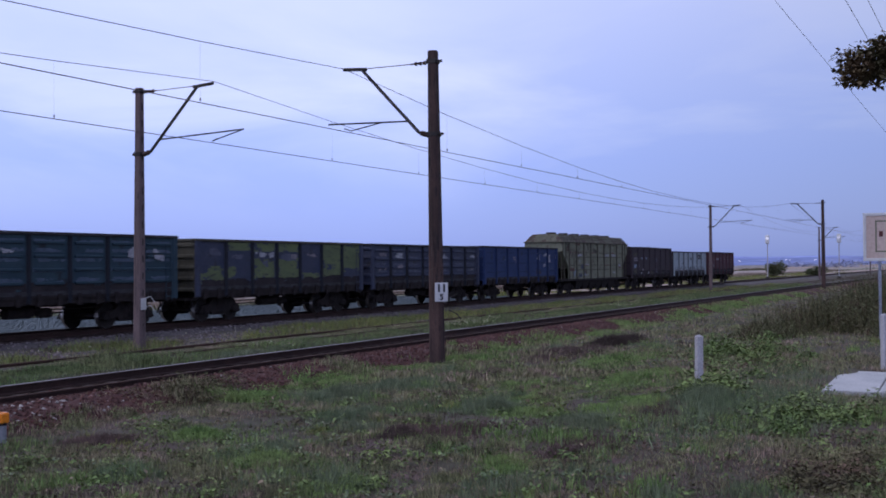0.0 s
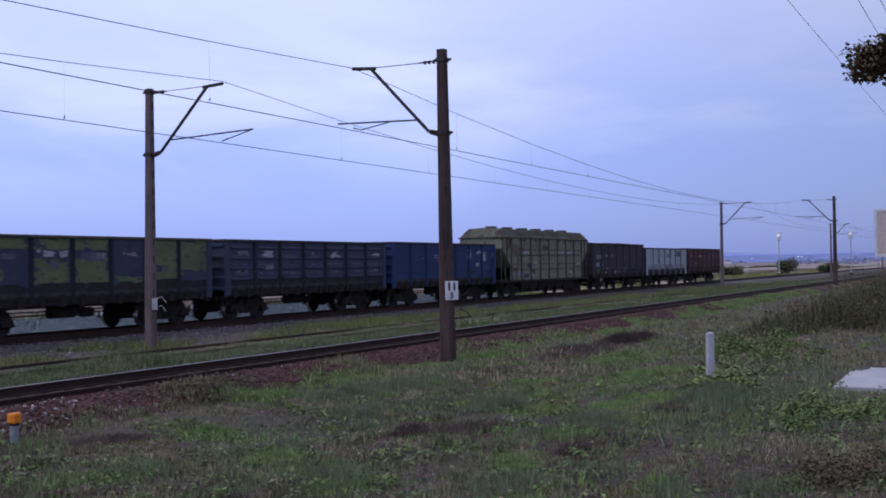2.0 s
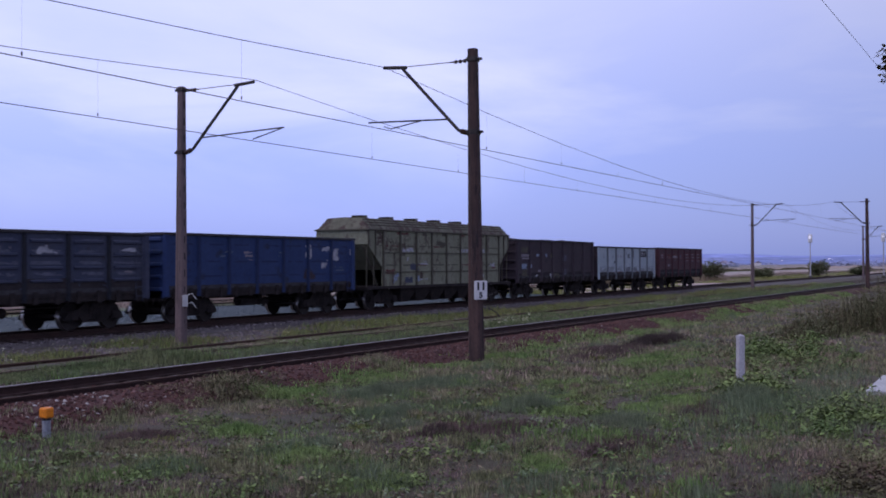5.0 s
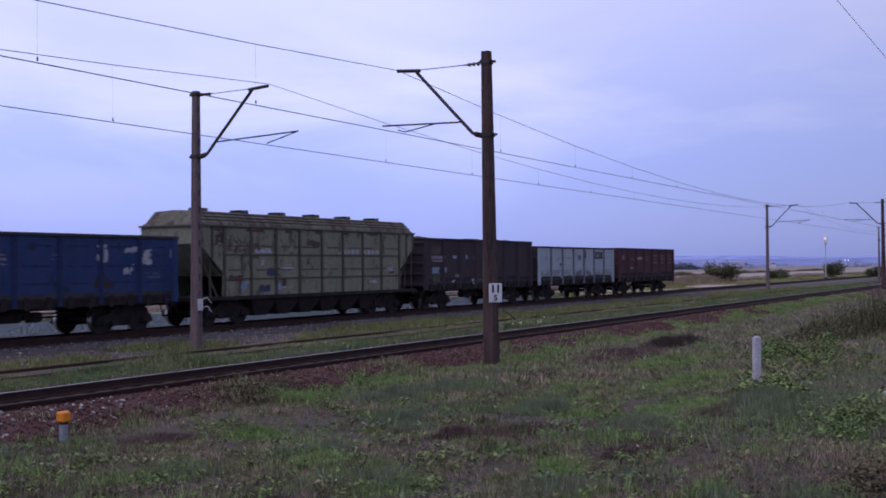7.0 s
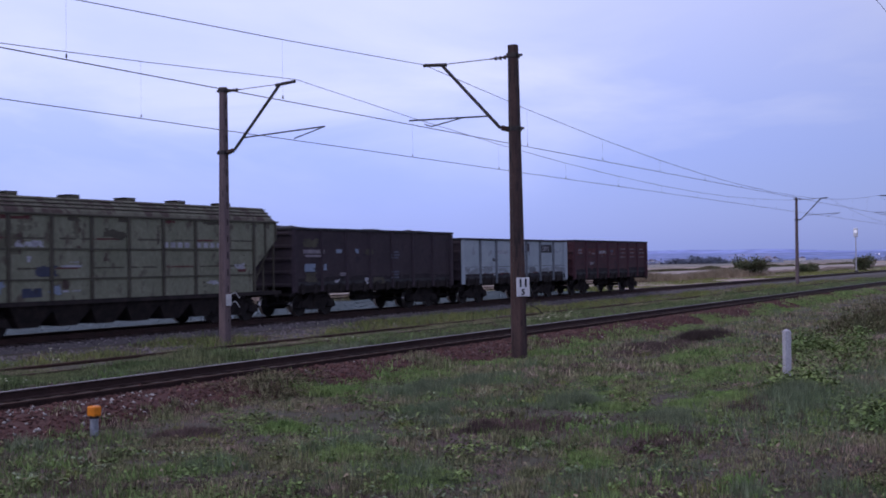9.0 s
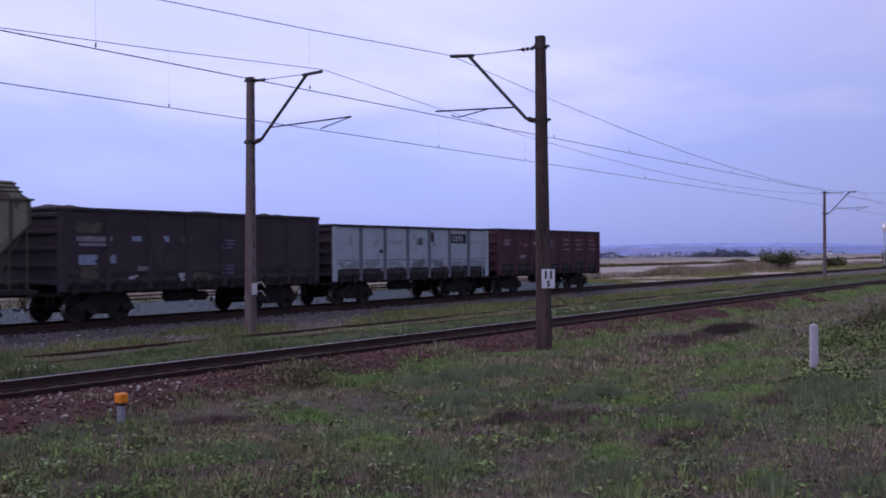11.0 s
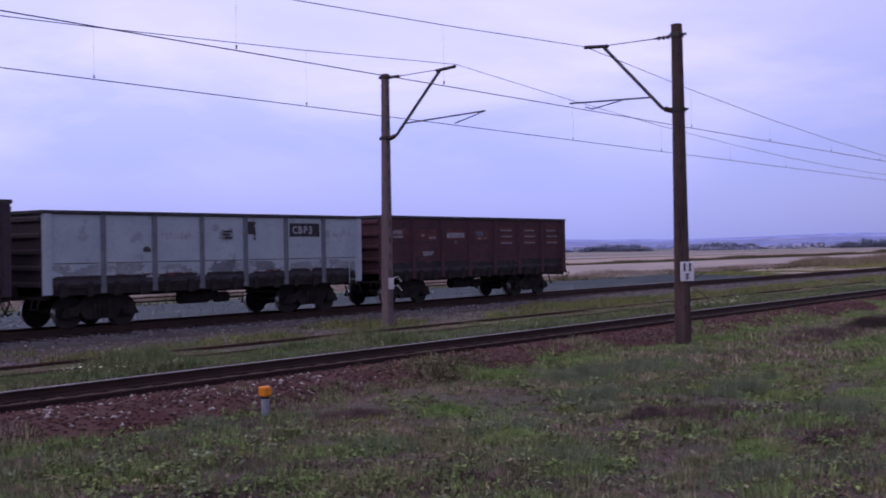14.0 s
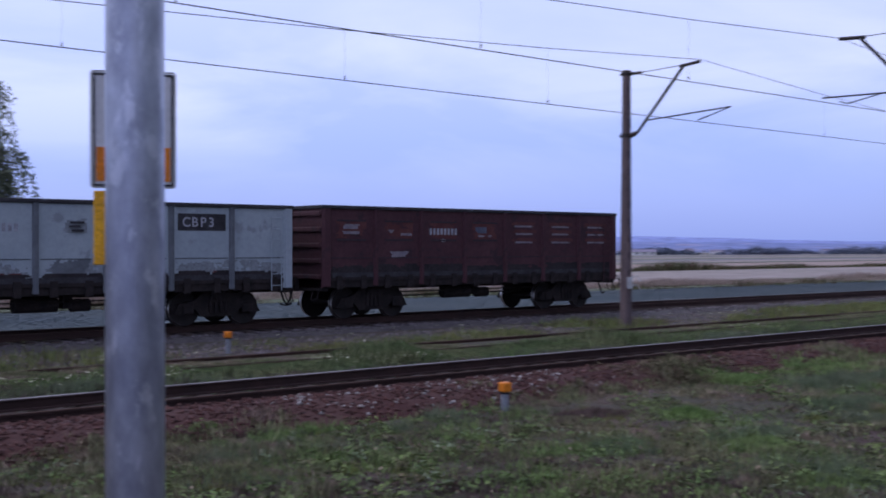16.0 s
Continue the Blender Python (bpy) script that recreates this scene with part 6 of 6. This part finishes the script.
def tree():
    t = thing("oak_tree", "leafy tree with browning leaves at the roadside", "tree", pose(13.5, -2.55, -0.4))
    rnd = random.Random(4)
    bm = bmesh.new()
    rod(bm, (0, 0, -0.2), (0.15, 0.1, 3.0), 0.24, 0.17, 10)
    rod(bm, (0.15, 0.1, 3.0), (0.0, 0.3, 6.2), 0.17, 0.06, 8)
    ends = limbs(bm, (0.1, 0.1, 2.2), (0, 0.3, 6), 0.2, 12, rnd, 2.0)
    tip = Vector((-1.5, 3.86, 4.46))
    rod(bm, (0.1, 0.2, 3.6), (-0.7, 2.4, 4.66), 0.07, 0.04, 7)
    rod(bm, (-0.7, 2.4, 4.66), tip, 0.04, 0.012, 6)
    part("trunk", bm, M["bark"], t, "rough brown trunk and limbs")
    P = []
    for e in ends:
        for k in range(420):
            d = np.clip(rng.normal(0, 1, 3), -1.8, 1.8)
            P.append((e.x + 0.5 * d[0], min(e.y + 0.45 * d[1], 2.7), e.z + 0.42 * d[2]))
    for k in range(210):
        u = rng.uniform(0.15, 1)
        c = Vector((-0.9, 2.9, 4.76)).lerp(tip, u)
        for j in range(17):
            d = np.clip(rng.normal(0, 1, 3), -1.7, 1.7)
            P.append((c.x + 0.15 * d[0], c.y + 0.10 * d[1], c.z - 0.02 + (0.19 - 0.10 * u) * d[2]))
    P = np.array(P)
    leaves("crown", P[:, 0], P[:, 1], P[:, 2], 0.068, 0.9, "treeleaf", "", "", t)


def bush(x, y, w, h, label, seed, material="bush"):
    t = thing("bush", label, "bush", pose(x, y, float(terrain(x, y)) - 0.05), "bushes beyond the line")
    rnd = random.Random(seed)
    bm = bmesh.new()
    ends = []
    for k in range(7):
        a = rnd.uniform(0, 6.28)
        b = Vector((math.cos(a) * w * 0.35, math.sin(a) * w * 0.35, h * rnd.uniform(0.5, 0.85)))
        rod(bm, (0, 0, 0), b, 0.05, 0.02, 5)
        ends.append(b)
    part("stems", bm, M["bark"], t)
    c = rng.normal(0, 1, (3200, 3))
    c /= np.linalg.norm(c, axis=1)[:, None] + 1e-9
    e = np.array([ends[k % 7] for k in range(3200)])
    P = e * rng.uniform(0.25, 1, (3200, 1)) ** 0.6 + c * rng.uniform(0, 1, (3200, 1)) ** 0.5 * np.array([w * 0.24, w * 0.24, h * 0.26])
    P[:, 2] = np.maximum(P[:, 2], 0.05)
    leaves("crown", P[:, 0], P[:, 1], P[:, 2], 0.3, 0.9, material, "", "", t)


def willow():
    t = thing("willow_tree", "drooping willow tree beyond the tracks", "tree", pose(13.0, 41.0, -0.5))
    bm = bmesh.new()
    rod(bm, (0, 0, 0), (0.2, 0, 3.6), 0.35, 0.22, 10)
    rod(bm, (0.2, 0, 3.6), (0.5, 0, 8.0), 0.22, 0.06, 8)
    rnd = random.Random(8)
    ends = limbs(bm, (0.2, 0, 3), (0.4, 0, 6.4), 0.25, 12, rnd, 1.2)
    part("trunk", bm, M["bark"], t)
    P = []
    for e in ends + [Vector((0.4, 0, 8.4)), Vector((0.9, 0, 8.3)), Vector((0.2, 0, 7.4)), Vector((0.8, 0, 7.2))]:
        for s in range(9):
            x, y = e.x + rng.normal(0, 0.3), e.y + rng.normal(0, 0.5)
            ln = rng.uniform(1.0, 3.6)
            for j in range(110):
                u = j / 110
                P.append((x + 0.3 * u * (x - 0.3), y + 0.2 * u * y, max(0.4, e.z - ln * u + 0.5 * u * (1 - u))))
    P = np.array(P) + rng.normal(0, 0.06, (len(P), 3))
    leaves("crown", P[:, 0], P[:, 1], P[:, 2], 0.15, 1.2, "willow", "", "", t)


tree()
willow()
bush(160, 43.2, 6.0, 3.1, "rounded dull green bush in the field", 1)
bush(185, 40.4, 3.6, 1.7, "low dull green bush in the field", 3)
bush(205, 35.4, 3.6, 3.4, "dark rounded bush beyond the signal", 4)
bush(215, 30.5, 5.0, 2.0, "low spreading bush beside the line", 5)


# ---- far houses and woods ----
def house(x, y, w, d, h, yaw, label):
    z = float(terrain(x, y))
    t = thing("house", label, "house", pose(x, y, z, 0, 0, yaw), "far houses")
    bm = bmesh.new()
    box(bm, -w / 2, w / 2, -d / 2, d / 2, -1, h)
    part("wall", bm, M["housewall"], t)
    bm = bmesh.new()
    prism(bm, [(-d / 2 - 0.4, h), (d / 2 + 0.4, h), (0, h + d * 0.35)], -w / 2 - 0.4, w / 2 + 0.4)
    part("roof", bm, M["houseroof"], t)
    for k in range(3):
        bm = bmesh.new()
        q = -w / 2 + w * (k + 0.5) / 3
        box(bm, q - 0.5, q + 0.5, -d / 2 - 0.05, -d / 2 + 0.02, h * 0.35, h * 0.35 + 1.2)
        part("window", bm, M["pane"], t)


rh = random.Random(12)
for k in range(26):
    a = math.radians(rh.uniform(48, 88))
    r = rh.uniform(950, 2100)
    house(r * math.sin(a), r * math.cos(a), rh.uniform(7, 14), rh.uniform(6, 8), rh.uniform(2.2, 3.6), rh.uniform(-40, 40), "small white house with a clay roof far across the fields")


def woods(name, n, a0, a1, r0, r1, h, label, material="farwood", size=1.7):
    P = []
    for k in range(n):
        a, r = math.radians(rh.uniform(a0, a1)), rh.uniform(r0, r1)
        cx, cy, L = r * math.sin(a), r * math.cos(a), rh.uniform(8, 45)
        cz = float(terrain(cx, cy))
        m = int((12 if size > 1.5 else 45) * L)
        t = rng.uniform(-1, 1, m)
        P.append(np.stack([cx + t * L * 0.6, cy - t * L * 0.4 + rng.normal(0, 2, m), cz + rng.uniform(0, 1, m) ** 0.8 * h * (1.05 - np.abs(t) ** 3) * (0.7 + 0.3 * np.sin(t * 9 + k))], -1))
    P = np.concatenate(P)
    leaves(name, P[:, 0], P[:, 1], P[:, 2], size, 1.0, material, label, "woods")


for az, r, wd, hh in ((50.4, 760, 15, 2.2), (53.9, 1150, 14, 2.4), (55.4, 1200, 10, 2.6), (56.8, 1180, 13, 2.4), (58.9, 1250, 10, 3.0), (59.6, 1280, 14, 3.0), (62.0, 1300, 12, 2.6)):
    a = math.radians(az)
    house(r * math.sin(a), r * math.cos(a), wd, 5, hh, -az + 8, "long pale building with a clay roof across the fields")
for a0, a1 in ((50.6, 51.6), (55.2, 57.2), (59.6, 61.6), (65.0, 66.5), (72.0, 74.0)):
    woods("tree_belt", 5, a0, a1, 780, 900, 5.0, "dark belt of trees among the fields, painted bluish with haze", "nearwood", 1.2)
woods("far_tree_belts", 30, 40, 89, 700, 1500, 3.8, "belts of trees far across the fields, painted bluish with haze")
woods("farther_tree_belts", 45, 35, 89, 1500, 2500, 6.0, "distant woods below the hills, painted bluish with haze")
for k in range(5):
    a, r = math.radians(rh.uniform(77, 83)), rh.uniform(900, 1300)
    bm = bmesh.new()
    x0, y0 = r * math.sin(a), r * math.cos(a)
    z0 = float(terrain(x0, y0))
    rod(bm, (x0, y0, z0 + 5.6), (x0, y0, z0 + 6.0), 0.2, 0.2, 8)
    solid("street_lamp", bm, M["town"], "tiny lit lamp in the far village", "street lamp", "village lamps")


# ---- movement ----
def train_at(t):
    """Place of the last wagon's leading end along the line."""
    return 122.55 - 6.32 * t - 0.0087 * t * t


def motions():
    for w, s, L in wagons:
        walk(w, [(t, pose(train_at(t) + s, CENTRE, RAIL)) for t in (0, 2, 4, 6, 8, 10, 12, 14, 16)])
    for ws, dx in wheelsets:
        walk(ws, [(k * 0.1, pose(dx, 0, 0.477, 0, math.degrees((train_at(k * 0.1) - 122.55) / 0.477), 0)) for k in range(161)])


motions()
